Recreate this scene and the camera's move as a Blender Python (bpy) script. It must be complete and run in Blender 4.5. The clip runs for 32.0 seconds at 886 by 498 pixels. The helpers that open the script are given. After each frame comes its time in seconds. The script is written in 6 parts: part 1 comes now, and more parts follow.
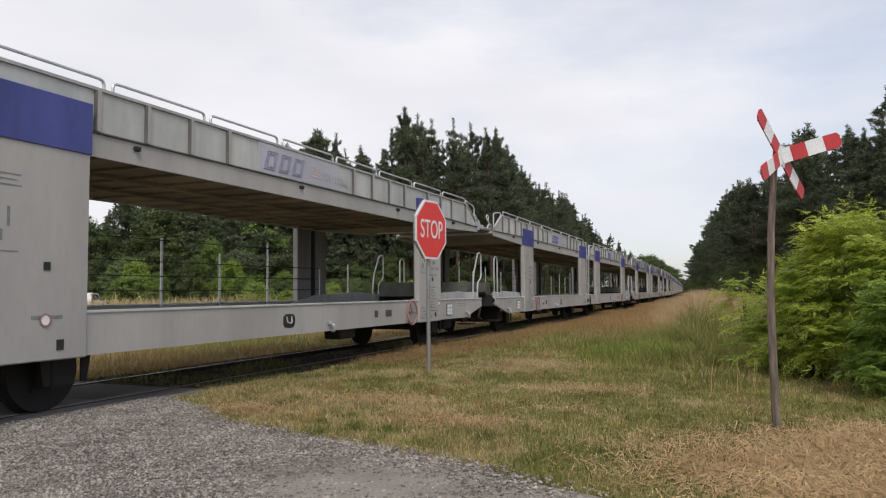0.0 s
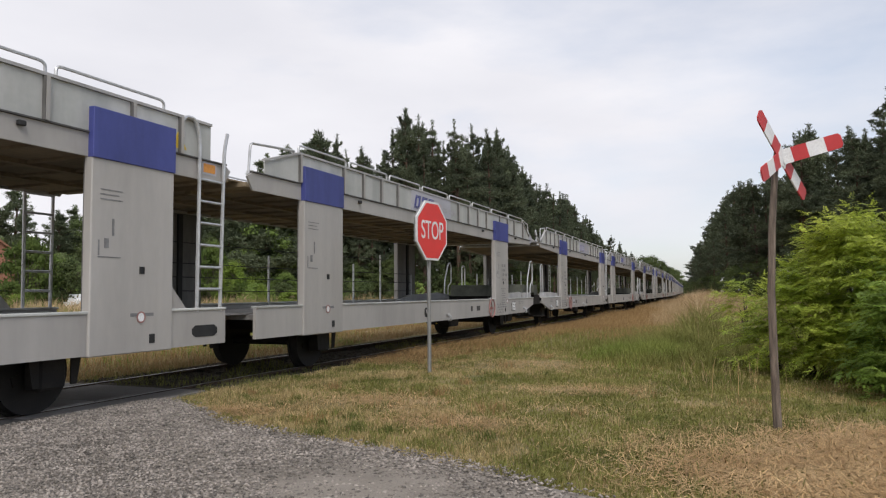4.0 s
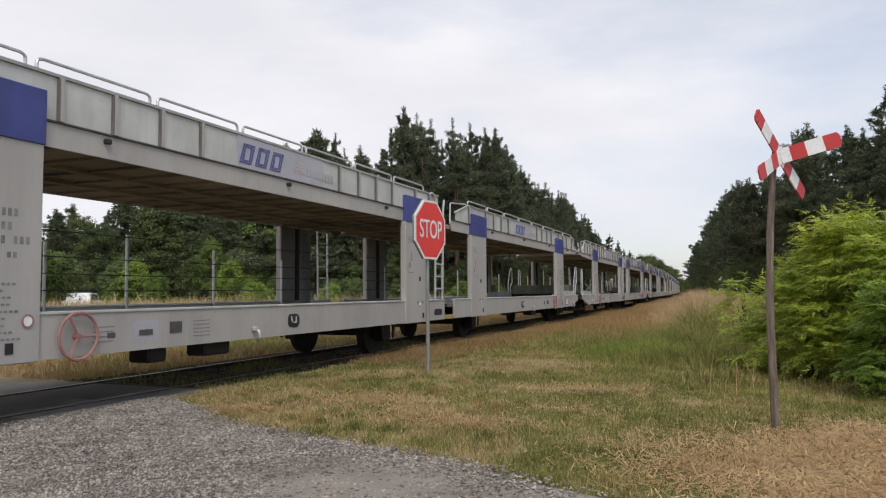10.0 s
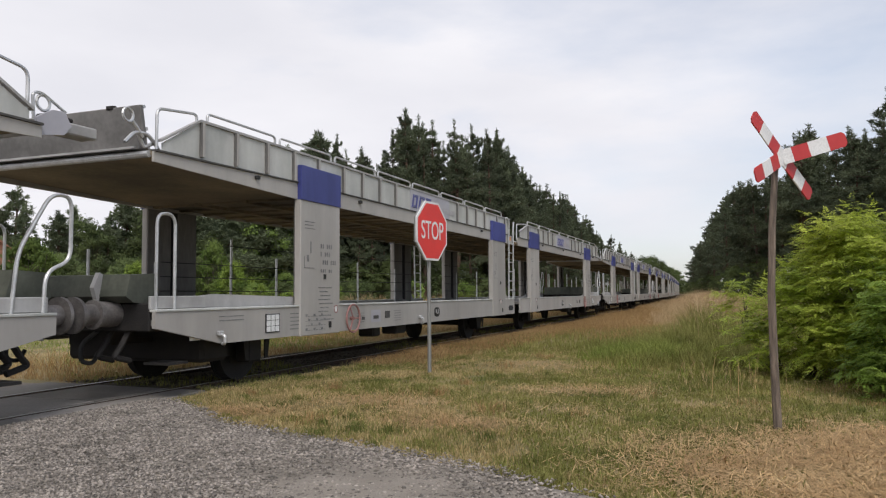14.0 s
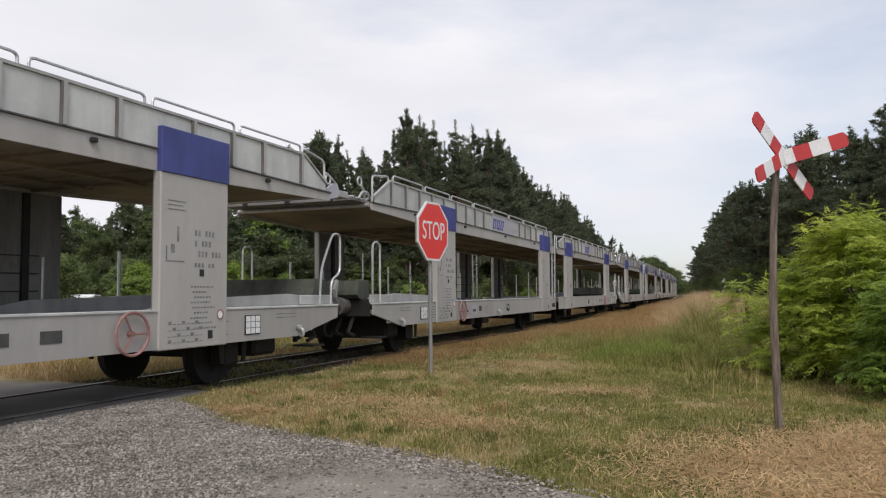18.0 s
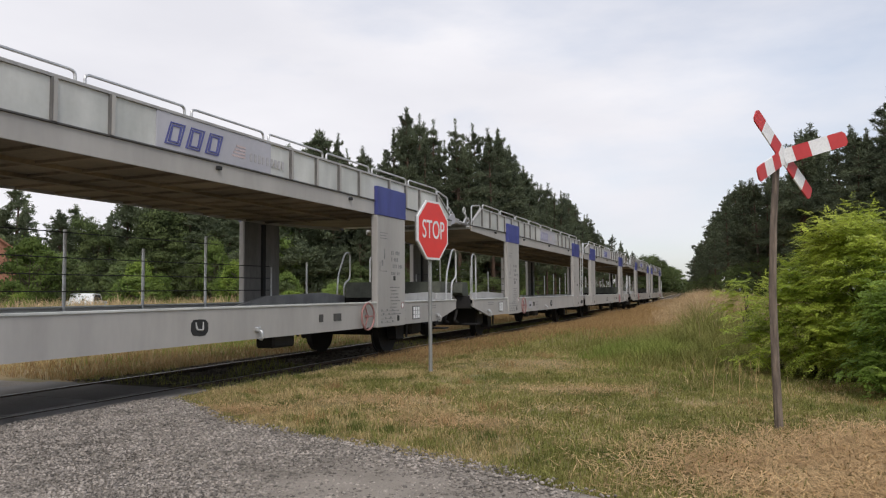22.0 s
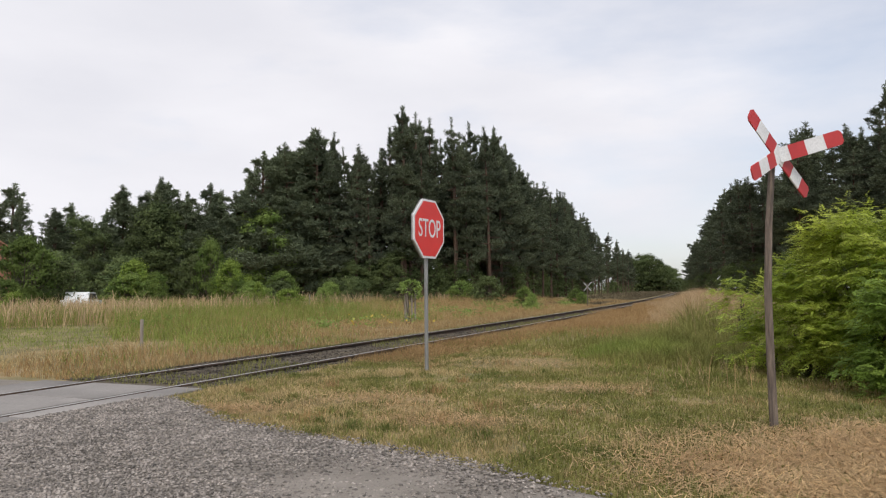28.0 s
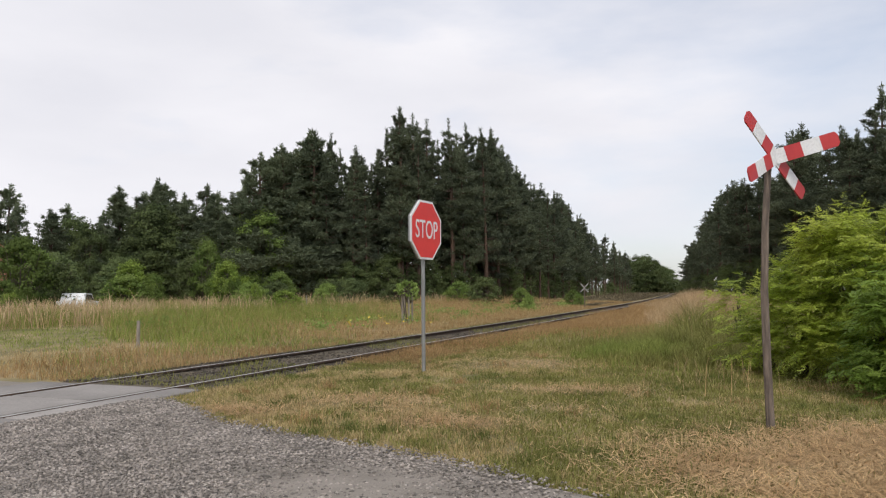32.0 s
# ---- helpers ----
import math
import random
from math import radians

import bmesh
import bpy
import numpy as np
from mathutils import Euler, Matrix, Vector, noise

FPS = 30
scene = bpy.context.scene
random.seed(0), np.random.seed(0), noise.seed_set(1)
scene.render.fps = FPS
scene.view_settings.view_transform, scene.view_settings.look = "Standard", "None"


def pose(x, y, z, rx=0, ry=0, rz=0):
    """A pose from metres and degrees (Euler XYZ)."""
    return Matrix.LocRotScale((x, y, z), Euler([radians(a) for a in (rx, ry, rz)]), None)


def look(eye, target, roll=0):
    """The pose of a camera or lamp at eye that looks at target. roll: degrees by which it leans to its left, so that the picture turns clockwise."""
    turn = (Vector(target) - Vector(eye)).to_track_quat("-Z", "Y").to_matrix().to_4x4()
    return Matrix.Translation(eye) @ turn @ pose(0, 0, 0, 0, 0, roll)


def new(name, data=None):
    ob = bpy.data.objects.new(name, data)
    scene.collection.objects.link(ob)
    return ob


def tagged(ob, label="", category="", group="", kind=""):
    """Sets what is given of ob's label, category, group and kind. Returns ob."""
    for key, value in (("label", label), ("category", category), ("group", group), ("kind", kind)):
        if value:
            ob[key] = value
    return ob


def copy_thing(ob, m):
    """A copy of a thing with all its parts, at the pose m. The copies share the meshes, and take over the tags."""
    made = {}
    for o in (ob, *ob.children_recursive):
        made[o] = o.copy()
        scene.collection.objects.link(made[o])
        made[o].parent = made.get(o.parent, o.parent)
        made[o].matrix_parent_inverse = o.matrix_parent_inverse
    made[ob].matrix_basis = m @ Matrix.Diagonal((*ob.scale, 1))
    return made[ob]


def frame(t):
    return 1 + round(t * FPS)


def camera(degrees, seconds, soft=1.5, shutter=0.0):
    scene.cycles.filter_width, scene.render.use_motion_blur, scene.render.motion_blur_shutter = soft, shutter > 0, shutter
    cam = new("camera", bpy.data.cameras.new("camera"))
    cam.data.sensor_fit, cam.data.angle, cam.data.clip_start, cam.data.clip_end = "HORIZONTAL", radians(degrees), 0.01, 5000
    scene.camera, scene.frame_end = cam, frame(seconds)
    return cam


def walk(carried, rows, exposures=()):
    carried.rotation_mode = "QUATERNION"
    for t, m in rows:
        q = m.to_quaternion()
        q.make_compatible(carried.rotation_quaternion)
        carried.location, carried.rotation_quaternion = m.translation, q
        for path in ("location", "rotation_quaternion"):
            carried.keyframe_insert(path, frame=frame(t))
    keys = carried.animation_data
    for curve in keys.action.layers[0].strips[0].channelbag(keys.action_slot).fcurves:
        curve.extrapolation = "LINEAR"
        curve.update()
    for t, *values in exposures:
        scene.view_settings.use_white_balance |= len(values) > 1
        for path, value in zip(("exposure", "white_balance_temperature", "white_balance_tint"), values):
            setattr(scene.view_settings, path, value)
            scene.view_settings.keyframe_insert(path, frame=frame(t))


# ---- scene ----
# ---- camera ----
EYE = Vector((0.0, 0.0, 1.21))
cam = camera(61.8, 32.0, soft=1.2)


def aim(yaw, pitch):
    a, b = radians(yaw), radians(pitch)
    way = Vector((-math.sin(a) * math.cos(b), math.cos(a) * math.cos(b), math.sin(b)))
    return look(EYE, EYE + way, -0.42)


# seconds, degrees to the left of the track, degrees upwards
TURNS = [(0, 21.94, 3.31), (1, 21.96, 3.33), (2, 21.98, 3.33), (3, 21.96, 3.42), (3.5, 21.97, 3.40), (5.5, 22.08, 3.39),
         (6, 22.08, 3.35), (6.5, 22.12, 3.37), (7, 22.05, 3.36), (8, 21.94, 3.34), (9, 21.90, 3.33), (10, 21.88, 3.31),
         (11, 22.01, 3.33), (12, 22.03, 3.33), (13, 22.05, 3.37), (14, 22.00, 3.41), (14.5, 22.06, 3.43), (16.5, 22.07, 3.41),
         (17, 22.09, 3.43), (18, 22.09, 3.43), (19, 22.02, 3.49), (20, 22.02, 3.46), (21, 22.06, 3.42), (22, 22.08, 3.35),
         (23, 22.06, 3.36), (24, 22.05, 3.36), (25, 22.05, 3.38), (25.5, 22.02, 3.36), (27.5, 21.81, 3.23), (28, 21.78, 3.24),
         (29, 21.67, 3.26), (30, 21.61, 3.26), (31, 21.60, 3.27), (32, 21.55, 3.33)]
walk(cam, [(t, aim(a, b)) for t, a, b in TURNS])

# ---- light ----
SUN_AZ, SUN_EL = radians(150), radians(48)      # azimuth from +y towards +x
world = bpy.data.worlds.new("overcast_sky")
scene.world = world
world.use_nodes = True
wn, wl = world.node_tree.nodes, world.node_tree.links
wn.clear()
w_out, w_bg = wn.new("ShaderNodeOutputWorld"), wn.new("ShaderNodeBackground")
w_sky = wn.new("ShaderNodeTexSky")
w_sky.sky_type, w_sky.sun_disc = "NISHITA", False
w_sky.sun_elevation, w_sky.sun_rotation = SUN_EL, SUN_AZ
w_sky.air_density, w_sky.dust_density = 1.0, 1.5
w_scale = wn.new("ShaderNodeVectorMath")
w_scale.operation = "SCALE"
w_scale.inputs["Scale"].default_value = 0.15
w_co, w_map = wn.new("ShaderNodeTexCoord"), wn.new("ShaderNodeMapping")
w_map.inputs["Scale"].default_value = (1.0, 1.0, 3.2)
w_map.inputs["Rotation"].default_value = (0.0, 0.0, 0.6)
w_noise, w_ramp = wn.new("ShaderNodeTexNoise"), wn.new("ShaderNodeValToRGB")
w_noise.inputs["Scale"].default_value, w_noise.inputs["Detail"].default_value = 1.6, 7.0
w_noise.inputs["Roughness"].default_value = 0.52
w_ramp.color_ramp.elements[0].position, w_ramp.color_ramp.elements[0].color = 0.38, (0.40, 0.40, 0.40, 1)
w_ramp.color_ramp.elements[1].position, w_ramp.color_ramp.elements[1].color = 0.64, (1, 1, 1, 1)
w_tone, w_tone_ramp = wn.new("ShaderNodeTexNoise"), wn.new("ShaderNodeValToRGB")
w_tone.inputs["Scale"].default_value, w_tone.inputs["Detail"].default_value = 2.6, 5.0
w_tone_ramp.color_ramp.elements[0].position, w_tone_ramp.color_ramp.elements[0].color = 0.30, (0.80, 0.80, 0.86, 1)
w_tone_ramp.color_ramp.elements[1].position, w_tone_ramp.color_ramp.elements[1].color = 0.70, (0.93, 0.92, 0.965, 1)
w_mix = wn.new("ShaderNodeMix")
w_mix.data_type = "RGBA"
wl.new(w_co.outputs["Generated"], w_map.inputs["Vector"])
wl.new(w_map.outputs["Vector"], w_noise.inputs["Vector"])
wl.new(w_map.outputs["Vector"], w_tone.inputs["Vector"])
w_sep, w_add = wn.new("ShaderNodeSeparateXYZ"), wn.new("ShaderNodeMath")     # thicker cloud towards the west
w_add.operation = "MULTIPLY_ADD"
w_add.inputs[1].default_value = -0.34
wl.new(w_co.outputs["Generated"], w_sep.inputs["Vector"])
wl.new(w_sep.outputs["X"], w_add.inputs[0])
wl.new(w_noise.outputs["Fac"], w_add.inputs[2])
wl.new(w_add.outputs["Value"], w_ramp.inputs["Fac"])
wl.new(w_tone.outputs["Fac"], w_tone_ramp.inputs["Fac"])
wl.new(w_sky.outputs["Color"], w_scale.inputs[0])
wl.new(w_ramp.outputs["Color"], w_mix.inputs["Factor"])
wl.new(w_scale.outputs["Vector"], w_mix.inputs["A"])
wl.new(w_tone_ramp.outputs["Color"], w_mix.inputs["B"])
wl.new(w_mix.outputs["Result"], w_bg.inputs["Color"])
wl.new(w_bg.outputs["Background"], w_out.inputs["Surface"])

sun = new("sun", bpy.data.lights.new("sun", "SUN"))
sun.data.energy, sun.data.angle, sun.data.color = 1.75, radians(25), (1.0, 0.97, 0.92)
sun_way = Vector((math.sin(SUN_AZ) * math.cos(SUN_EL), math.cos(SUN_AZ) * math.cos(SUN_EL), math.sin(SUN_EL)))
sun.matrix_world = look(sun_way * 50, (0, 0, 0))
scene.view_settings.exposure = 0.0


# ---- materials ----
def surf(name, c1, c2, scale=3.0, c3=None, fine=40.0, rough=0.7, metal=0.0, bump=0.15, stretch=(1, 1, 1), island=0.0, each=0.0,
         spread=0.5, through_light=0.0, streak=0.0, grit=0.28, gloss=0.5):
    """A surface that varies between colours at a coarse scale, with fine grain and relief. island / each: brightness change by piece or by object."""
    m = bpy.data.materials.new(name)
    m.use_nodes = True
    n, l = m.node_tree.nodes, m.node_tree.links
    b = n["Principled BSDF"]
    co, mp = n.new("ShaderNodeTexCoord"), n.new("ShaderNodeMapping")
    mp.inputs["Scale"].default_value = stretch
    l.new(co.outputs["Object"], mp.inputs["Vector"])
    if each:                              # no two pieces wear the same stains
        shift = n.new("ShaderNodeMath")
        shift.operation = "MULTIPLY"
        shift.inputs[1].default_value = 60.0
        l.new(n.new("ShaderNodeObjectInfo").outputs["Random"], shift.inputs[0])
        l.new(shift.outputs["Value"], mp.inputs["Location"])
    big, small = n.new("ShaderNodeTexNoise"), n.new("ShaderNodeTexNoise")
    big.inputs["Scale"].default_value, big.inputs["Detail"].default_value = scale, 6
    small.inputs["Scale"].default_value, small.inputs["Detail"].default_value = fine, 4
    for t in (big, small):
        l.new(mp.outputs["Vector"], t.inputs["Vector"])
    ramp = n.new("ShaderNodeValToRGB")
    e = ramp.color_ramp.elements
    e[0].position, e[0].color = 0.5 - spread / 2.6, (*c1, 1)
    e[1].position, e[1].color = 0.5 + spread / 2.6, (*c2, 1)
    if c3:
        x = ramp.color_ramp.elements.new(0.5)
        x.color = (*c3, 1)
    l.new(big.outputs["Fac"], ramp.inputs["Fac"])
    grain = n.new("ShaderNodeMapRange")
    grain.inputs["To Min"].default_value, grain.inputs["To Max"].default_value = 1 - grit, 1 + grit
    l.new(small.outputs["Fac"], grain.inputs["Value"])
    col = n.new("ShaderNodeMix")
    col.data_type, col.blend_type = "RGBA", "MULTIPLY"
    col.inputs["Factor"].default_value = 1.0
    l.new(ramp.outputs["Color"], col.inputs["A"])
    l.new(grain.outputs["Result"], col.inputs["B"])
    out = col.outputs["Result"]
    for amount, kind, socket in ((island, "ShaderNodeNewGeometry", "Random Per Island"), (each, "ShaderNodeObjectInfo", "Random")):
        if not amount:
            continue
        vary = n.new("ShaderNodeMapRange")
        vary.inputs["To Min"].default_value, vary.inputs["To Max"].default_value = 1 - amount, 1 + amount
        l.new(n.new(kind).outputs[socket], vary.inputs["Value"])
        c = n.new("ShaderNodeMix")
        c.data_type, c.blend_type = "RGBA", "MULTIPLY"
        c.inputs["Factor"].default_value = 1.0
        l.new(out, c.inputs["A"])
        l.new(vary.outputs["Result"], c.inputs["B"])
        out = c.outputs["Result"]
    if streak:                            # dirt washed down the surface
        sm, sn, sr = n.new("ShaderNodeMapping"), n.new("ShaderNodeTexNoise"), n.new("ShaderNodeMapRange")
        sm.inputs["Scale"].default_value = (3.2, 3.2, 0.55)
        sn.inputs["Scale"].default_value, sn.inputs["Detail"].default_value = 1.0, 5
        sr.inputs["From Min"].default_value, sr.inputs["From Max"].default_value = 0.34, 0.58
        sr.inputs["To Min"].default_value, sr.inputs["To Max"].default_value = 1 - streak, 1 + 0.25 * streak
        l.new(mp.outputs["Vector"], sm.inputs["Vector"])
        l.new(sm.outputs["Vector"], sn.inputs["Vector"])
        l.new(sn.outputs["Fac"], sr.inputs["Value"])
        c = n.new("ShaderNodeMix")
        c.data_type, c.blend_type = "RGBA", "MULTIPLY"
        c.inputs["Factor"].default_value = 1.0
        l.new(out, c.inputs["A"])
        l.new(sr.outputs["Result"], c.inputs["B"])
        out = c.outputs["Result"]
    l.new(out, b.inputs["Base Color"])
    b.inputs["Metallic"].default_value = metal
    b.inputs["Specular IOR Level"].default_value = gloss
    rr = n.new("ShaderNodeMapRange")
    rr.inputs["To Min"].default_value, rr.inputs["To Max"].default_value = max(0.05, rough - 0.12), min(1.0, rough + 0.12)
    l.new(big.outputs["Fac"], rr.inputs["Value"])
    l.new(rr.outputs["Result"], b.inputs["Roughness"])
    if bump:
        bp = n.new("ShaderNodeBump")
        bp.inputs["Strength"].default_value, bp.inputs["Distance"].default_value = bump, 0.02
        l.new(small.outputs["Fac"], bp.inputs["Height"])
        l.new(bp.outputs["Normal"], b.inputs["Normal"])
    if through_light:
        tr, mx = n.new("ShaderNodeBsdfTranslucent"), n.new("ShaderNodeMixShader")
        mx.inputs["Fac"].default_value = through_light
        l.new(out, tr.inputs["Color"])
        l.new(b.outputs["BSDF"], mx.inputs[1])
        l.new(tr.outputs["BSDF"], mx.inputs[2])
        l.new(mx.outputs["Shader"], n["Material Output"].inputs["Surface"])
    return m


GREY = surf("wagon_grey_paint", (0.345, 0.325, 0.302), (0.425, 0.402, 0.375), 1.1, fine=14, rough=0.55, bump=0.03, stretch=(1, 1, 0.35), each=0.05, streak=0.07, grit=0.07)
GREY_OLD = surf("weathered_grey_paint", (0.32, 0.31, 0.30), (0.43, 0.42, 0.41), 2.0, fine=22, rough=0.6, bump=0.05, each=0.08, streak=0.16, grit=0.10)
WALL_GREY = surf("pale_wall_paint", (0.42, 0.425, 0.40), (0.56, 0.555, 0.525), 1.6, fine=20, rough=0.55, bump=0.03, each=0.14, streak=0.14, grit=0.07)
LOGO_GREY = surf("logo_panel_grey", (0.36, 0.35, 0.385), (0.45, 0.44, 0.475), 1.5, fine=18, rough=0.5, bump=0.02, grit=0.06)
BLUE = surf("blue_paint", (0.040, 0.050, 0.20), (0.060, 0.072, 0.26), 1.5, fine=20, rough=0.5, bump=0.03, each=0.12, streak=0.2, grit=0.08)
GALV = surf("galvanised_steel", (0.42, 0.42, 0.42), (0.60, 0.60, 0.60), 6, fine=60, rough=0.42, metal=0.55, bump=0.03)
DARK_STEEL = surf("sooty_steel", (0.009, 0.008, 0.008), (0.026, 0.022, 0.020), 5, fine=50, rough=0.8, bump=0.2)
SEAM = surf("dark_seam", (0.05, 0.048, 0.045), (0.09, 0.085, 0.08), 6, fine=40, rough=0.8, bump=0.05)
UNDER = surf("deck_underside", (0.105, 0.082, 0.053), (0.27, 0.208, 0.130), 0.9, fine=16, rough=0.85, bump=0.2)
# dark grey for dirt, and for shade painted inside pillars and beside wall posts
DIRTY_SHADE = surf("dirty_inner_grey", (0.10, 0.095, 0.09), (0.22, 0.21, 0.20), 1.6, fine=18, rough=0.8, bump=0.1, stretch=(1, 1, 0.3))
DECK = surf("deck_plate", (0.16, 0.15, 0.14), (0.26, 0.25, 0.24), 2, fine=30, rough=0.75, bump=0.2)
WHITE = surf("white_paint", (0.70, 0.70, 0.69), (0.82, 0.82, 0.81), 4, fine=50, rough=0.45, bump=0.03)
BLACK = surf("black_rubber", (0.012, 0.012, 0.012), (0.03, 0.03, 0.03), 5, fine=60, rough=0.8, bump=0.1)
PINK = surf("faded_red_paint", (0.24, 0.11, 0.10), (0.37, 0.19, 0.17), 4, fine=30, rough=0.6, bump=0.03)
INK = surf("stencil_ink", (0.12, 0.12, 0.125), (0.27, 0.265, 0.26), 9, fine=60, rough=0.7, bump=0.0)
LOGO_BLUE = surf("logo_blue", (0.07, 0.075, 0.24), (0.10, 0.11, 0.30), 5, fine=40, rough=0.5, bump=0.0)
LOGO_WORN = surf("bleached_logo_blue", (0.24, 0.235, 0.34), (0.33, 0.32, 0.42), 5, fine=40, rough=0.6, bump=0.0)
FAINT = surf("washed_out_pink", (0.46, 0.37, 0.37), (0.52, 0.42, 0.41), 4, fine=30, rough=0.6, bump=0.0)
FAINT_GREY = surf("washed_out_grey", (0.36, 0.35, 0.36), (0.44, 0.42, 0.43), 4, fine=30, rough=0.6, bump=0.0)
YELLOW = surf("yellow_paint", (0.60, 0.42, 0.04), (0.72, 0.52, 0.06), 5, fine=40, rough=0.5, bump=0.02)
ORANGE = surf("orange_paint", (0.55, 0.22, 0.04), (0.68, 0.30, 0.06), 5, fine=40, rough=0.5, bump=0.02)
SIGN_RED = surf("reflective_red", (0.66, 0.028, 0.022), (0.74, 0.038, 0.030), 3, fine=60, rough=0.42, bump=0.02, grit=0.06)
BOARD_RED = surf("faded_board_red", (0.40, 0.022, 0.024), (0.50, 0.034, 0.034), 5, fine=50, rough=0.5, bump=0.02, grit=0.10)
SIGN_WHITE = surf("reflective_white", (0.62, 0.62, 0.62), (0.76, 0.76, 0.76), 4, fine=60, rough=0.45, bump=0.02)
POLE = surf("grey_pole", (0.22, 0.22, 0.21), (0.34, 0.34, 0.33), 4, fine=40, rough=0.5, metal=0.4, bump=0.05, stretch=(1, 1, 0.3))
POST_WOOD = surf("weathered_post_wood", (0.060, 0.046, 0.037), (0.23, 0.18, 0.14), 5, fine=30, rough=0.85, bump=0.5, stretch=(6, 6, 0.7))
RAIL_RUST = surf("rusty_rail", (0.035, 0.024, 0.017), (0.085, 0.052, 0.034), 6, fine=60, rough=0.9, metal=0.0, bump=0.1)
RAIL_TOP = surf("polished_railhead", (0.30, 0.28, 0.255), (0.46, 0.44, 0.41), 4, fine=40, rough=0.45, metal=0.5, bump=0.0)
SLEEPER = surf("old_sleeper", (0.06, 0.045, 0.035), (0.14, 0.11, 0.085), 4, fine=30, rough=0.9, bump=0.4, stretch=(0.5, 4, 4), each=0.2)
BALLAST = surf("dirty_ballast", (0.048, 0.039, 0.024), (0.13, 0.10, 0.060), 3, fine=60, rough=0.95, bump=0.8)
STONE = surf("gravel_stones", (0.185, 0.162, 0.138), (0.335, 0.293, 0.255), 3, fine=80, rough=0.95, bump=0.3, island=0.62)
BALLAST_STONE = surf("ballast_stone", (0.045, 0.037, 0.027), (0.12, 0.098, 0.072), 3, fine=60, rough=0.95, bump=0.3, island=0.5)
CRUSHED = surf("crushed_stone_bed", (0.20, 0.174, 0.142), (0.32, 0.28, 0.236), 1.3, fine=60, rough=0.95, bump=1.0)
CONCRETE = surf("worn_concrete", (0.14, 0.127, 0.115), (0.30, 0.274, 0.248), 0.7, fine=40, rough=0.85, bump=0.25, each=0.12)
SOIL = surf("verge_soil", (0.115, 0.105, 0.036), (0.37, 0.265, 0.14), 0.8, c3=(0.225, 0.18, 0.075), fine=22, rough=0.95, bump=0.9)
GRASS_GREEN = surf("green_grass", (0.175, 0.185, 0.050), (0.285, 0.270, 0.090), 0.8, fine=9, rough=0.7, bump=0, island=0.35, through_light=0.3, gloss=0.12)
GRASS_LUSH = surf("lush_meadow_grass", (0.165, 0.215, 0.045), (0.285, 0.315, 0.085), 0.5, fine=6, rough=0.7, bump=0, island=0.35, through_light=0.35, gloss=0.12)
GRASS_DRY = surf("dry_grass", (0.375, 0.290, 0.135), (0.51, 0.40, 0.205), 0.8, fine=9, rough=0.75, bump=0, island=0.35, through_light=0.25, gloss=0.12)
GRASS_RUST = surf("reddish_seed_grass", (0.30, 0.185, 0.08), (0.43, 0.29, 0.14), 0.6, fine=9, rough=0.75, bump=0, island=0.3, through_light=0.25, gloss=0.12)
STRAW = surf("cut_straw", (0.42, 0.275, 0.135), (0.58, 0.41, 0.22), 1.5, fine=12, rough=0.8, bump=0, island=0.35, through_light=0.15, gloss=0.12)
PINE_LEAF = surf("pine_needles", (0.067, 0.082, 0.055), (0.137, 0.159, 0.092), 0.25, fine=3, rough=0.75, bump=0, island=0.25, each=0.2, through_light=0.12, gloss=0.12)
# young needles, made paler and greyer to stand in for haze and side light
PINE_YOUNG_HAZY = surf("young_pine_needles", (0.098, 0.121, 0.076), (0.172, 0.201, 0.113), 0.25, fine=3, rough=0.8, bump=0, island=0.25, each=0.22, through_light=0.12, gloss=0.1)
GRASS_DEEP = surf("deep_green_grass", (0.12, 0.145, 0.040), (0.21, 0.22, 0.070), 0.8, fine=9, rough=0.75, bump=0, island=0.35, through_light=0.3, gloss=0.12)
GRASS_PALE = surf("pale_seeding_grass", (0.42, 0.30, 0.165), (0.56, 0.42, 0.26), 0.6, fine=9, rough=0.8, bump=0, island=0.3, through_light=0.25, gloss=0.1)
PINE_BARK = surf("pine_bark", (0.045, 0.032, 0.024), (0.125, 0.072, 0.046), 1.2, fine=14, rough=0.9, bump=0.5, stretch=(2, 2, 0.5))
LEAF_BRIGHT = surf("young_acacia_leaves", (0.25, 0.34, 0.042), (0.50, 0.54, 0.095), 0.9, fine=6, rough=0.5, bump=0, island=0.4, through_light=0.5, gloss=0.3)
LEAF_MID = surf("shrub_leaves", (0.135, 0.205, 0.034), (0.255, 0.325, 0.070), 0.7, fine=6, rough=0.6, bump=0, island=0.4, through_light=0.3, gloss=0.12)
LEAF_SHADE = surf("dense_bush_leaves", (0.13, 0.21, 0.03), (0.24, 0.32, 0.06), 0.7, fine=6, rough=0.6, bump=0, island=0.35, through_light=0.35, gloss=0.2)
LEAF_DARK = surf("broadleaf_foliage", (0.059, 0.084, 0.034), (0.130, 0.161, 0.059), 0.3, fine=4, rough=0.65, bump=0, island=0.2, each=0.4, through_light=0.2, gloss=0.12)
TWIG = surf("twig_bark", (0.06, 0.05, 0.035), (0.13, 0.105, 0.075), 5, fine=40, rough=0.9, bump=0.2)
STAKE_WOOD = surf("bleached_stake_wood", (0.20, 0.17, 0.14), (0.36, 0.31, 0.26), 5, fine=30, rough=0.85, bump=0.4, stretch=(6, 6, 0.7))
RAMP_GREEN = surf("greenish_ramp_paint", (0.05, 0.055, 0.042), (0.11, 0.115, 0.09), 3, fine=22, rough=0.75, bump=0.1, streak=0.3)
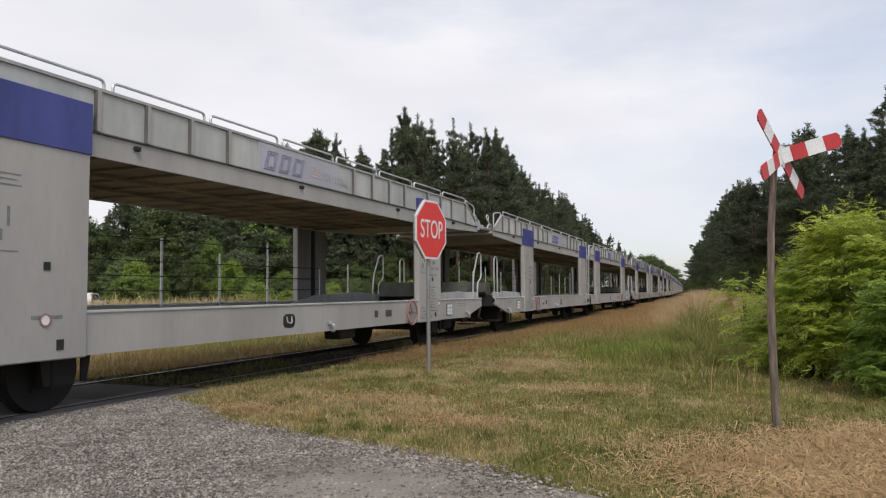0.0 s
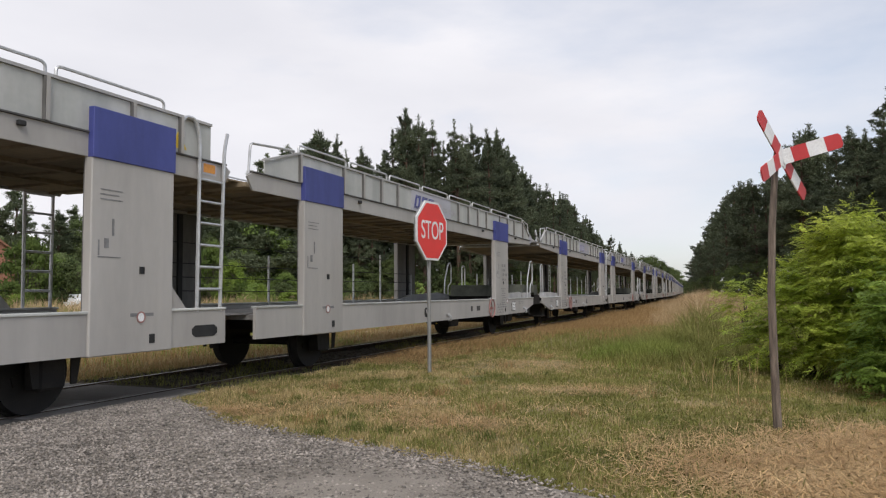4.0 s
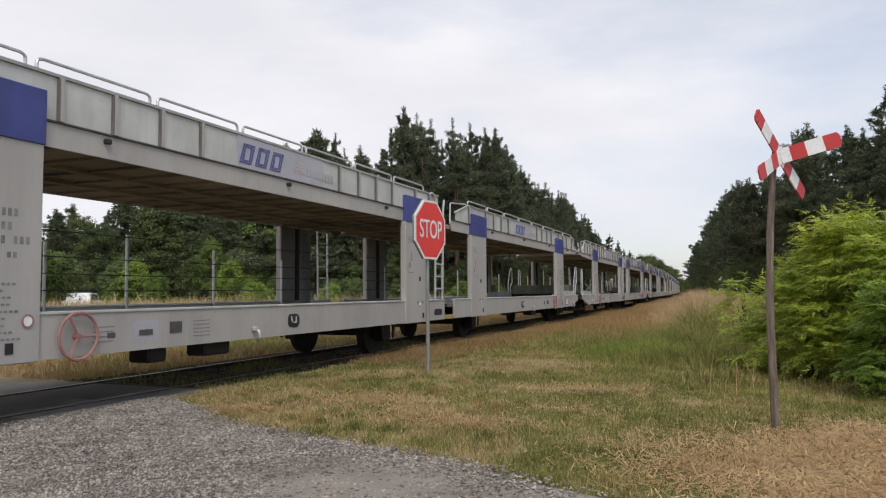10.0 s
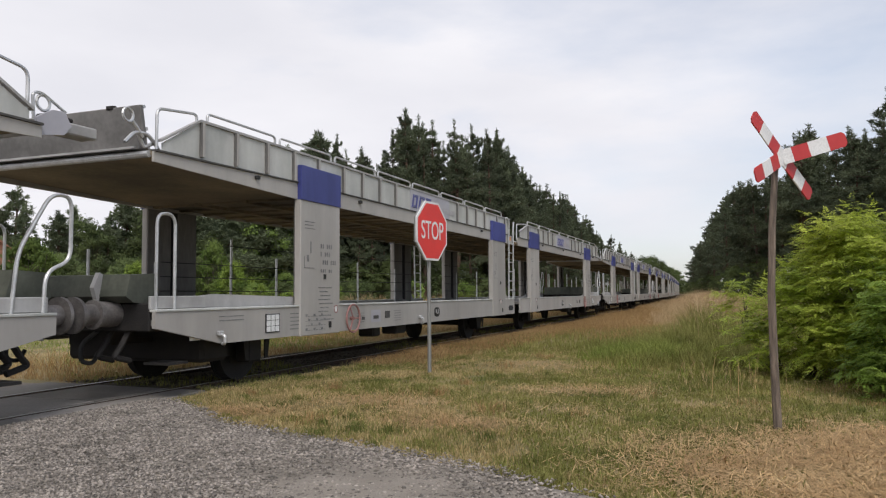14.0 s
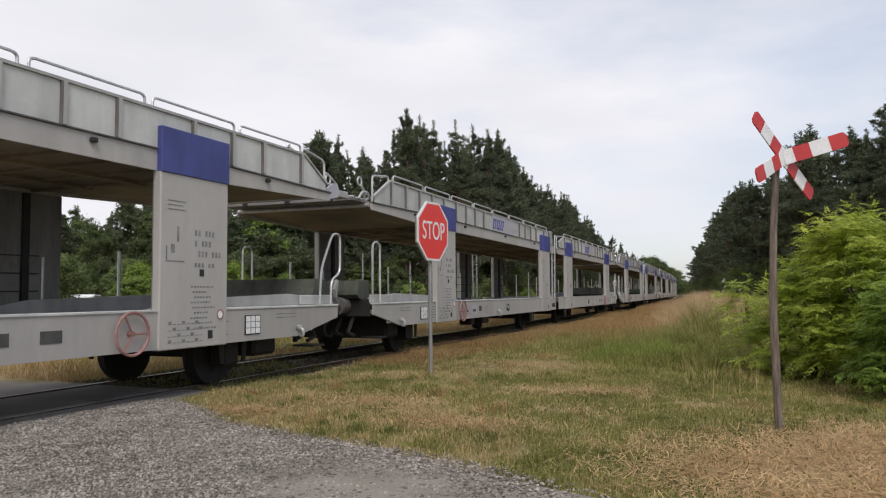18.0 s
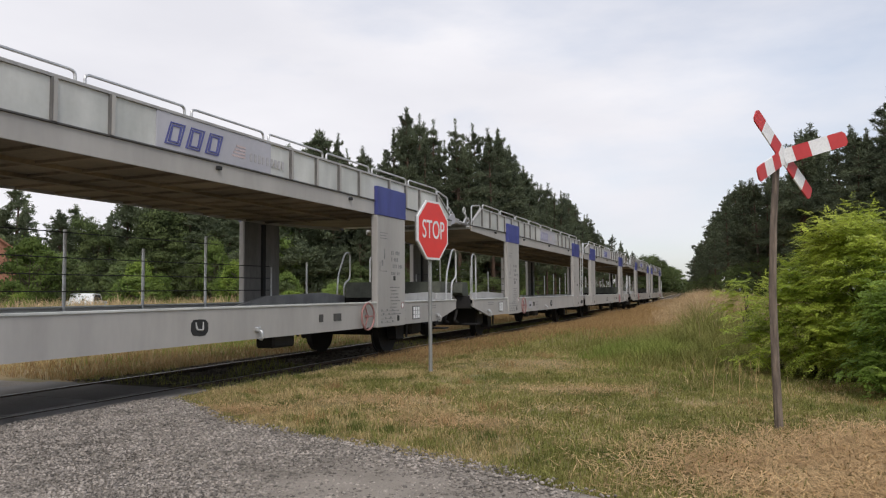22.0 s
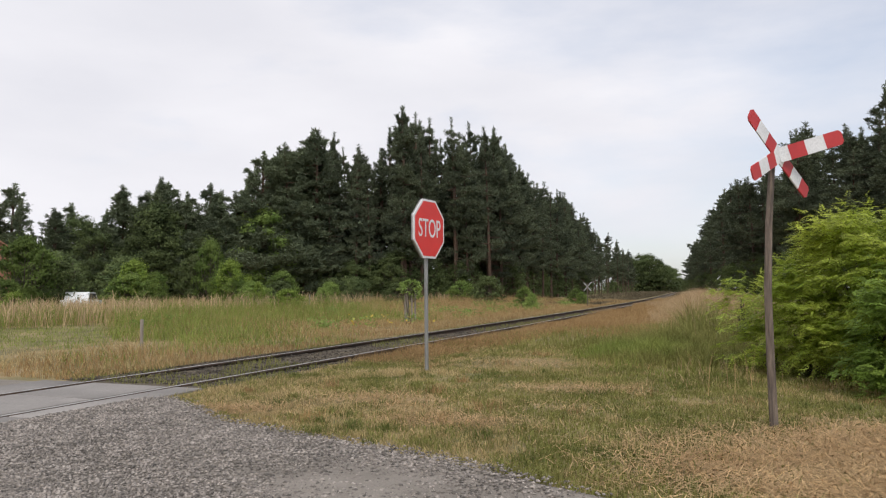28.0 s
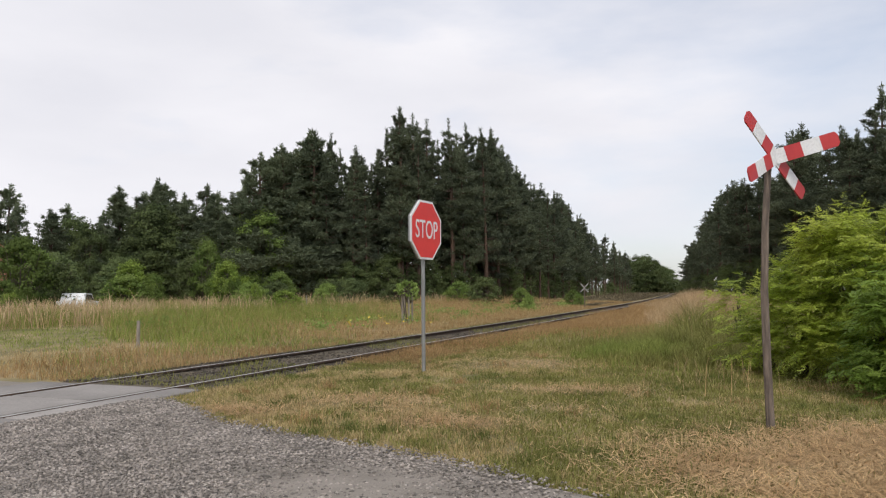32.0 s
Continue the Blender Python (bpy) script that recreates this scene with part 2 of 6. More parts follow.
BUFFER_STEEL = surf("dirty_buffer_steel", (0.10, 0.09, 0.085), (0.26, 0.24, 0.23), 5, fine=40, rough=0.5, metal=0.3, bump=0.08)
LEAF_WOOD = surf("woodland_shrub_leaves", (0.095, 0.151, 0.036), (0.213, 0.280, 0.073), 0.5, fine=4, rough=0.65, bump=0, island=0.2, each=0.4, through_light=0.25, gloss=0.12)
HEATH = surf("dull_heath", (0.085, 0.075, 0.050), (0.19, 0.155, 0.10), 0.3, fine=4, rough=0.85, bump=0, island=0.4, through_light=0.1, gloss=0.12)
BRICK = surf("orange_brick", (0.26, 0.12, 0.075), (0.36, 0.17, 0.11), 3, fine=12, rough=0.9, bump=0.3, each=0.25)
ROOF_TILE = surf("red_roof_tile", (0.16, 0.075, 0.05), (0.25, 0.11, 0.07), 2, fine=12, rough=0.85, bump=0.3, each=0.2)


# ---- shape helpers ----
def box(bm, x0, x1, y0, y1, z0, z1, bevel=0.0):
    v = [bm.verts.new((x, y, z)) for x in (x0, x1) for y in (y0, y1) for z in (z0, z1)]
    fs = [bm.faces.new([v[i] for i in q]) for q in ((0, 1, 3, 2), (4, 6, 7, 5), (0, 4, 5, 1), (2, 3, 7, 6), (0, 2, 6, 4), (1, 5, 7, 3))]
    if bevel:
        edges = list({e for f in fs for e in f.edges})
        bmesh.ops.bevel(bm, geom=edges, offset=bevel, segments=1, affect="EDGES")
    return bm


def prism(bm, outline, x0, x1):
    """An outline of (y, z) points, pushed along x from x0 to x1."""
    a = [bm.verts.new((x0, y, z)) for y, z in outline]
    b = [bm.verts.new((x1, y, z)) for y, z in outline]
    n = len(outline)
    bm.faces.new(a)
    bm.faces.new(b[::-1])
    for i in range(n):
        bm.faces.new((a[(i + 1) % n], a[i], b[i], b[(i + 1) % n]))
    bmesh.ops.recalc_face_normals(bm, faces=bm.faces[:])
    return bm


def tube(bm, pts, r, sides=7, r2=None):
    pts = [Vector(p) for p in pts]
    rings = []
    for i, p in enumerate(pts):
        d = (pts[min(i + 1, len(pts) - 1)] - pts[max(i - 1, 0)]).normalized()
        a = d.orthogonal().normalized() if i == 0 else (a - d * a.dot(d)).normalized()
        b = d.cross(a)
        k = r if r2 is None else r + (r2 - r) * i / (len(pts) - 1)
        rings.append([bm.verts.new(p + (a * math.cos(2 * math.pi * j / sides) + b * math.sin(2 * math.pi * j / sides)) * k) for j in range(sides)])
    for s, t in zip(rings, rings[1:]):
        for j in range(sides):
            bm.faces.new((s[j], s[(j + 1) % sides], t[(j + 1) % sides], t[j]))
    bm.faces.new(rings[0][::-1])
    bm.faces.new(rings[-1])
    return bm


def disc(bm, x0, x1, y, z, r, sides=24):
    """A round plate with its axis along x."""
    return prism(bm, [(y + r * math.cos(2 * math.pi * i / sides), z + r * math.sin(2 * math.pi * i / sides)) for i in range(sides)], x0, x1)


def hoop(bm, x, y, z, big, small, n=18, sides=6):
    """A closed ring with its axis along x."""
    rows = []
    for i in range(n):
        a = 2 * math.pi * i / n
        rows.append([bm.verts.new((x + small * math.sin(b), y + (big + small * math.cos(b)) * math.cos(a), z + (big + small * math.cos(b)) * math.sin(a)))
                     for b in (2 * math.pi * j / sides for j in range(sides))])
    for s, t in zip(rows, rows[1:] + rows[:1]):
        for j in range(sides):
            bm.faces.new((s[j], s[(j + 1) % sides], t[(j + 1) % sides], t[j]))
    return bm


def frame_plate(bm, outer, inner, x0, x1):
    """A flat closed frame between two outlines of (y, z) points."""
    n = len(outer)
    rings = [[bm.verts.new((x, y, z)) for y, z in line] for x, line in ((x0, outer), (x1, outer), (x1, inner), (x0, inner))]
    for s, t in zip(rings, rings[1:] + rings[:1]):
        for j in range(n):
            bm.faces.new((s[j], s[(j + 1) % n], t[(j + 1) % n], t[j]))
    bmesh.ops.recalc_face_normals(bm, faces=bm.faces[:])
    return bm


def smooth(me, angle=0.6):
    me.polygons.foreach_set("use_smooth", [True] * len(me.polygons))
    me.set_sharp_from_angle(angle=angle)


def part(name, bm, material, parent=None, label="", soft=False):
    me = bpy.data.meshes.new(name)
    bm.normal_update()
    bm.to_mesh(me)
    bm.free()
    me.materials.append(material)
    if soft:
        smooth(me)
    ob = new(name, me)
    if parent:
        ob.parent = parent
    if label:
        ob["label"] = label
    return ob


def again(ob, parent, m):
    """One more piece on the same mesh."""
    o = new(ob.name.split(".")[0], ob.data)
    o.parent, o.matrix_basis = parent, m
    for key in ("label",):
        if key in ob:
            o[key] = ob[key]
    return o


def cloud(name, verts, faces, material, parent=None):
    """A mesh from arrays: verts (n, 3), faces (m, 3 or 4)."""
    me = bpy.data.meshes.new(name)
    verts, faces = np.asarray(verts, np.float32), np.asarray(faces, np.int32)
    m, k = faces.shape
    me.vertices.add(len(verts))
    me.vertices.foreach_set("co", verts.ravel())
    me.loops.add(m * k)
    me.loops.foreach_set("vertex_index", faces.ravel())
    me.polygons.add(m)
    me.polygons.foreach_set("loop_start", np.arange(0, m * k, k, dtype=np.int32))
    me.update(calc_edges=True)
    me.materials.append(material)
    ob = new(name, me)
    if parent:
        ob.parent = parent
    return ob


# ---- the line of the track ----
OFFSET, BEND, BEND_END = 7.60, 0.00053, 122.0


def track(s, lat=0.0, z=0.0):
    """The place on the track s metres on; lat: metres to the right of its middle."""
    u = min(max(s, 0.0), BEND_END)
    x = -(OFFSET + BEND * u * u / 2 + BEND * u * max(s - BEND_END, 0.0))
    h = BEND * u
    return Vector((x + lat * math.cos(h), s + lat * math.sin(h), z)), h


def strip(name, lats, stations, height, material):
    """A sheet along the track: height(s, lat) over lateral and forward stations."""
    v = []
    for s in stations:
        for q in lats:
            p, _ = track(s, q)
            v.append((p.x, p.y, height(s, q)))
    n = len(lats)
    f = [(i * n + j, i * n + j + 1, (i + 1) * n + j + 1, (i + 1) * n + j) for i in range(len(stations) - 1) for j in range(n - 1)]
    ob = cloud(name, v, f, material)
    ob.data.polygons.foreach_set("use_smooth", [True] * len(ob.data.polygons))
    return ob


def wave(x, y, seed=0):
    """Smooth patchiness from about 0 to 1 over the ground; takes arrays."""
    r = np.random.RandomState(seed)
    v = 0
    for k in (0.35, 0.6, 1.1, 1.9, 3.1):
        a, b, c = r.uniform(0, 6.28, 3)
        v = v + np.sin(x * k * np.cos(a) + y * k * np.sin(a) + b + 1.3 * np.sin(y * k * 0.7 + c)) / k ** 0.5
    return 0.5 + v / 6.0


# ---- ground ----
def ground_height(s, q):
    dip = 0.0
    if s > 8.2:
        dip = -0.20 * max(0.0, min(1.0, (2.9 - abs(q)) / 1.0)) * min(1.0, (s - 8.2) / 2.0)
    bumps = 0.035 * (float(wave(np.float64(q), np.float64(s), 5)) - 0.5) if abs(q) > 3 and s > 7.5 else 0.0
    far = -0.10 * max(0.0, min(1.0, (-q - 3.0) / 5.0)) if s > 9 else 0.0
    return -0.03 + dip + bumps + far


LATS = [-1500, -600, -250, -120, -70, -45, -30, -22, -16, -12, -9, -7, -5.5, -4.3, -3.4, -2.9, -2.4, -1.9, -1, 0, 1, 1.9, 2.4, 2.9, 3.4, 4.0,
        4.7, 5.4, 6.2, 7, 7.8, 8.6, 9.4, 10.3, 11.5, 13, 15, 18, 24, 34, 60, 120, 300, 800, 1500]
STATIONS = [-800, -300, -120, -60, -30, -15, -8, -4, 0, 3, 5, 6, 7.0, 7.7, 8.4, 9.2, 10, 11, 12, 13, 14, 15, 16.5, 18, 20, 22, 25, 28, 32, 37, 43, 50,
            60, 72, 86, 100, 122, 160, 220, 320, 500, 900, 1800, 4200]
ground = strip("ground", LATS, STATIONS, ground_height, SOIL)
tagged(ground, "grassy sandy soil with dry straw-coloured patches", "ground", kind="structure")

# gravel road that meets the crossing
EDGE = [(-30, 7.0), (-6.4, 6.62), (-6.1, 6.75), (-5.3, 6.3), (-4.5, 5.8), (-3.6, 5.42), (-2.8, 5.22), (-2, 5.0), (-1.4, 4.72), (-1, 4.5), (-0.3, 4.15),
        (0.8, 3.6), (3, 2.6), (8, 1.5), (30, 0.5)]


def road_edge(x):
    return float(np.interp(x, [a for a, _ in EDGE], [b for _, b in EDGE]))


def gravel_road():
    v, f = [], []
    xs = list(np.arange(-6.42, 3, 0.16)) + list(np.arange(3, 30, 1.5))
    n = 26
    for x in xs:
        top = road_edge(x) + 0.10 * (float(wave(np.float64(x * 6), np.float64(2.0), 9)) - 0.5)
        for j in range(n):
            k = j / (n - 1)
            y = -14 + (top + 14) * (1 - (1 - k) ** 2.2)
            z = 0.004 + 0.02 * float(wave(np.float64(x * 1.3), np.float64(y * 1.3), 3)) * min(1, (top - y) * 2)
            v.append((x, y, z if j < n - 1 else -0.03))
    m = len(xs)
    f = [(i * n + j, (i + 1) * n + j, (i + 1) * n + j + 1, i * n + j + 1) for i in range(m - 1) for j in range(n - 1)]
    ob = cloud("road", v, f, CRUSHED)
    tagged(ob, "grey crushed-stone road surface leading to the crossing", "road", kind="structure")
    # the same road beyond the track
    xs2, ys2 = list(np.arange(-9.1, -30, -0.8)), list(np.linspace(-6, 7.7, 14))
    v = [(x, y, 0.0 if j < 13 else -0.03) for x in xs2 for j, y in enumerate(ys2)]
    f = [(i * 14 + j, i * 14 + j + 1, (i + 1) * 14 + j + 1, (i + 1) * 14 + j) for i in range(len(xs2) - 1) for j in range(13)]
    tagged(cloud("road_beyond_track", v, f, CRUSHED), "grey worn road surface beyond the rails", "road", kind="structure")


gravel_road()


def stones(name, count, place, size, material, label):
    """Loose angular stones; place(n) gives x, y, z."""
    rng = np.random.RandomState(11)
    base = np.array([(1, 0, 0), (-1, 0, 0), (0, 1, 0), (0, -1, 0), (0, 0, 1), (0, 0, -0.6)], float)
    tri = np.array([(0, 2, 4), (2, 1, 4), (1, 3, 4), (3, 0, 4), (2, 0, 5), (1, 2, 5), (3, 1, 5), (0, 3, 5)])
    p = place(rng, count)
    r = size[0] + (size[1] - size[0]) * rng.rand(count) ** 2.5
    shape = base[None] * (0.65 + 0.7 * rng.rand(count, 6, 1)) + rng.normal(0, 0.18, (count, 6, 3))
    shape[:, :, 2] *= 0.62
    a = rng.rand(count) * 6.283
    c, s = np.cos(a)[:, None], np.sin(a)[:, None]
    x = shape[:, :, 0] * c - shape[:, :, 1] * s
    y = shape[:, :, 0] * s + shape[:, :, 1] * c
    v = np.stack([x, y, shape[:, :, 2]], 2) * r[:, None, None] + p[:, None, :]
    f = (tri[None] + 6 * np.arange(count)[:, None, None]).reshape(-1, 3)
    return tagged(cloud(name, v.reshape(-1, 3), f, material), label, "gravel", kind="stuff")


def on_road(rng, n):
    out = []
    x = rng.uniform(-6.4, 1.4, n * 2)
    y = 2.3 + rng.rand(n * 2) ** 1.0 * 4.6
    top = np.interp(x, [a for a, _ in EDGE], [b for _, b in EDGE]) + 0.05 + rng.normal(0, 0.07, n * 2)
    ok = (y < top) & ((wave(x * 1.6, y * 1.6, 2) > rng.uniform(0.1, 0.85, n * 2)) | (x < -5))
    x, y = x[ok][:n], y[ok][:n]
    x, y = np.resize(x, n), np.resize(y, n)
    return np.stack([x, y, np.full(n, 0.016)], 1)


stones("gravel", 84000, on_road, (0.004, 0.019), STONE, "loose grey crushed stones on the road")
# ---- railway track ----
def rail(name, lat):
    prof = [(-0.07, -0.165), (0.07, -0.165), (0.07, -0.15), (0.012, -0.125), (0.012, -0.045), (0.036, -0.035), (0.036, -0.002), (0.028, 0.0),
            (-0.028, 0.0), (-0.036, -0.002), (-0.036, -0.035), (-0.012, -0.045), (-0.012, -0.125), (-0.07, -0.15)]
    st = [-80, -20, 0] + list(np.arange(2, 60, 2.0)) + list(np.arange(60, 420, 10.0))
    v, f, n = [], [], len(prof)
    for s in st:
        for a, b in prof:
            p, _ = track(s, lat + a)
            v.append((p.x, p.y, b))
    for i in range(len(st) - 1):
        for j in range(n):
            f.append((i * n + j, i * n + (j + 1) % n, (i + 1) * n + (j + 1) % n, (i + 1) * n + j))
    ob = cloud(name, v, f, RAIL_RUST)
    ob.data.materials.append(RAIL_TOP)
    idx = [1 if (k % n) == 7 else 0 for k in range(len(f))]
    ob.data.polygons.foreach_set("material_index", idx)
    return ob


railway = new("railway_track")
tagged(railway, "single rusty railway track on dark weedy ballast", "railway", kind="structure")
for q in (-0.753, 0.753):
    rail("rail", q).parent = railway

ballast = strip("ballast", [-2.3, -1.9, -1.3, -0.85, -0.5, 0, 0.5, 0.85, 1.3, 1.9, 2.3], [7.75] + list(np.arange(8.4, 40, 0.8)) + list(np.arange(40, 420, 8)),
                lambda s, q: float(np.interp(s, [7.8, 9.5, 18, 32], [-0.022, -0.06, -0.10, -0.175])) - 0.10 * max(0.0, abs(q) - 1.3) + 0.012 * math.sin(s * 5 + q * 7), BALLAST)
tagged(ballast, "brown weedy ballast between and beside the rails", "ballast", kind="structure")

bm = box(bmesh.new(), -1.25, 1.25, -0.125, 0.125, -0.30, -0.165, 0.012)
first = None
for i in range(70):
    s = 20.0 + 0.62 * i
    p, h = track(s)
    if first is None:
        first = part("sleeper", bm, SLEEPER, railway)
        ob = first
    else:
        ob = again(first, railway, Matrix())
    ob.matrix_basis = pose(p.x, p.y, 0.0, 0, 0, math.degrees(h))

# concrete slabs of the crossing
crossing = new("level_crossing")
tagged(crossing, "worn concrete slabs laid between and beside the rails", "level crossing", kind="structure")
for a, b, y0, step, count in ((-0.625, 0.625, -9.1, 1.2, 14), (0.80, 1.24, -9.1, 2.4, 7), (-1.55, -0.85, -9.1, 2.4, 7)):
    first = None
    for i in range(count):
        if first is None:
            first = ob = part("slab", box(bmesh.new(), a, b, 0.008, step - 0.008, -0.20, -0.004, 0.008), CONCRETE, crossing)
        else:
            ob = again(first, crossing, Matrix())
        p, h = track(y0 + step * i)
        ob.matrix_basis = pose(-OFFSET, y0 + step * i, 0.0)

# ---- car-carrying wagons ----
P2, GAP = 9.45, 3.96                    # spacing of the pillars of one half, and across the joint
P3, P4 = P2 + GAP, 2 * P2 + GAP
MID = P4 / 2
PW = 1.18                               # pillar width
WHEEL_R = 0.42
AXLES = (-1.17, 8.78, P3 + 0.65, P4 + 1.17)
Z_SILL0, Z_SILL1, Z_DECK0, Z_DECK1, Z_WALL, Z_RAIL = 0.60, 1.02, 2.63, 2.87, 3.32, 3.44


# posts of the upper side walls, on the two halves
POSTS = ((-2.74, -2.07, -1.38, -0.70, 0.0, 0.80, 1.48, 2.17, 2.86, 6.30, 6.98, 7.66, 8.35, 9.45, 10.2),
         (12.79, 14.12, 14.82, 15.53, 16.24, 19.60, 20.30, 21.00, 21.69, 22.86, 23.60, 24.27, 25.22))


def Y(u):
    return u - MID


def sbox(bm, side, x0, x1, y0, y1, z0, z1, bevel=0.0):
    a, b = sorted((side * x0, side * x1))
    return box(bm, a, b, y0, y1, z0, z1, bevel)


def bent(pts, r=0.07, n=4):
    """Rounds the corners of a line of points."""
    pts = [Vector(p) for p in pts]
    out = [pts[0]]
    for a, b, c in zip(pts, pts[1:], pts[2:]):
        k1, k2 = min(r, (a - b).length * 0.45), min(r, (c - b).length * 0.45)
        p, q = b + (a - b).normalized() * k1, b + (c - b).normalized() * k2
        for i in range(n + 1):
            t = i / n
            out.append(p * (1 - t) ** 2 + b * 2 * t * (1 - t) + q * t * t)
    return out + [pts[-1]]


def stencil(rows, x, parent, label):
    ob = part("stencil", bars_bm(rows, 1, x), INK, parent, label)
    ob["kind"] = "stuff"
    return ob


def block_outline(w, h, grow):
    """A slanted four-cornered block, drawn in towards its middle."""
    lean, b = h * 0.36, w * 0.24
    cy, cz = (b + lean) / 2, h / 2
    return [(cy + (y - cy) * grow, cz + (z - cz) * (grow + (1 - grow) * 0.35)) for y, z in ((0, 0), (b, 0), (b + lean, h), (lean, h))]


def build_wagon():
    wagon = new("car_transport_wagon")
    tagged(wagon, "empty grey double-deck car transport wagon with blue panels", "railway wagon", group="wagons of the passing train")
    half = [dict(o=-3.52, i=11.02, d=1, p=(0.0, P2)), dict(o=P4 + 3.40, i=11.66, d=-1, p=(P4, P3))]
    for k, hf in enumerate(half):
        lo, hi = Y(min(hf["o"], hf["i"])), Y(max(hf["o"], hf["i"]))
        d, yo, yi = hf["d"], Y(hf["o"]), Y(hf["i"])       # d points from the outer end to the joint
        # lower deck and frame
        part("lower_deck", box(bmesh.new(), -1.42, 1.42, lo + 0.05, hi - 0.05, 0.86, 0.93), DECK, wagon, "bare steel lower deck")
        bm = bmesh.new()
        box(bm, -0.34, 0.34, lo + 0.5, hi - 0.3, 0.60, 0.86)
        for j in range(9):
            y = lo + 1.0 + j * (hi - lo - 2.0) / 8
            box(bm, -1.36, 1.36, y - 0.06, y + 0.06, 0.68, 0.86)
        part("underframe", bm, DARK_STEEL, wagon, "sooty black underframe")
        # sills
        for side in (1, -1):
            prof = [(yo, 0.84), (yo, Z_SILL1), (yi, Z_SILL1), (yi, Z_SILL0), (yo + d * 1.15, Z_SILL0)]
            sill = part("side_sill", prism(bmesh.new(), prof, side * 1.44, side * 1.485), GREY, wagon)
            bm = sbox(bmesh.new(), side, 1.40, 1.50, lo, hi, Z_SILL1, Z_SILL1 + 0.03, 0.006)
            part("sill_lip", bm, WALL_GREY, sill, "pale worn top lip")
            bm = bmesh.new()
            yc = Y(4.9 if d > 0 else 17.62)
            ring = [(0.155, 0.0), (0.150, 0.055), (0.105, 0.098), (0.0, 0.105), (-0.11, 0.10), (-0.152, 0.06), (-0.155, -0.03), (-0.12, -0.085), (0.0, -0.10), (0.10, -0.095), (0.148, -0.05)]
            prism(bm, [(yc + a, 0.80 + b) for a, b in ring], side * 1.486, side * 1.4885)
            hole = part("lashing_hole", bm, BLACK, sill, "dark rounded hole")
            part("lashing_ring", tube(bmesh.new(), bent([(side * 1.487, yc - 0.07, 0.87), (side * 1.50, yc - 0.06, 0.78), (side * 1.50, yc + 0.05, 0.77), (side * 1.487, yc + 0.06, 0.87)], 0.03), 0.012, 5), GREY_OLD, hole, "worn steel loop")
            for u, w, h in (((1.95, 0.20, 0.06), (1.46, 0.10, 0.05), (2.42, 0.20, 0.13)) if d > 0 else ((20.9, 0.24, 0.12), (20.4, 0.12, 0.12))):
                bm = sbox(bmesh.new(), side, 1.486, 1.492, Y(u) - w / 2, Y(u) + w / 2, 0.76, 0.76 + h)
                part("fitting_plate", bm, SEAM, sill, "dark small fitting")
            if d > 0 and side > 0:
                part("notice_plate", sbox(bmesh.new(), side, 1.4852, 1.4858, Y(1.76), Y(2.14), 0.70, 0.92), LOGO_GREY, sill, "pale notice with a dark drawing")
                stencil([(Y(2.72), 0.70 + 0.045 * j, 0.30, 0.01) for j in range(5)] + [(Y(1.22), 0.72 + 0.05 * j, 0.28, 0.01) for j in range(4)], 1.486, sill, "faint stencilled lines")
            for u in ((-2.42, 3.92) if d > 0 else (25.1, 18.75)):
                bm = sbox(bmesh.new(), side, 1.486, 1.54, Y(u) - 0.05, Y(u) + 0.05, 0.70, 0.76, 0.012)
                tube(bm, bent([(side * 1.49, Y(u), 0.72), (side * 1.58, Y(u), 0.70), (side * 1.58, Y(u), 0.60), (side * 1.52, Y(u) + 0.03, 0.60)], 0.03), 0.022, 6)
                part("towing_hook", bm, GALV, sill, "pale cast towing hook")
        # label plate on the sill
        side = 1
        bm = sbox(bmesh.new(), 1, 1.486, 1.497, yo + d * 2.25 - 0.17, yo + d * 2.25 + 0.17, 0.68, 0.94, 0.004)
        plate = part("label_plate", bm, BLACK, wagon, "black-framed white label plate")
        for b in range(3):
            part("label_sheet", box(bmesh.new(), 1.498, 1.500, yo + d * 2.25 - 0.15, yo + d * 2.25 + 0.15, 0.695 + b * 0.08, 0.768 + b * 0.08), WHITE, plate)
        for a in range(2):
            part("label_line", box(bmesh.new(), 1.5005, 1.502, yo + d * 2.25 - 0.056 + a * 0.1, yo + d * 2.25 - 0.046 + a * 0.1, 0.69, 0.93), SEAM, plate)
        rows = [(yo + d * 3.0 - 0.3, 0.70 + 0.055 * j, 0.55 - 0.06 * (j % 3), 0.014) for j in range(5)] + [(yo + d * 1.4 - 0.3, 0.88 + 0.05 * j, 0.5, 0.012) for j in range(2)]
        stencil(rows, 1.486, wagon, "faint stencilled lines")
        # pillars
        for w, u in enumerate(hf["p"]):
            y = Y(u)
            for side in (1, -1):
                bm = sbox(bmesh.new(), side, 1.40, 1.512, y - PW / 2, y + PW / 2, 0.585, 3.13, 0.012)
                pil = part("pillar", bm, GREY, wagon)
                bm = sbox(bmesh.new(), side, 1.452, 1.530, y - PW / 2 - 0.004, y + PW / 2 + 0.004, 2.62, 3.145, 0.006)
                part("blue_panel", bm, BLUE, pil, "dark blue painted panel")
                if u == P2:
                    part("gusset", prism(bmesh.new(), [(y + PW / 2 - 0.01, 1.04), (y + PW / 2 + 0.26, 1.052), (y + PW / 2 - 0.01, 1.34)], side * 1.44, side * 1.48), GREY, pil)
                # added sheet: dirt plus the wagon's interior shade, put into the colour
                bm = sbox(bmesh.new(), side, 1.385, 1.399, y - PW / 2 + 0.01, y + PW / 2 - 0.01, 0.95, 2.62)
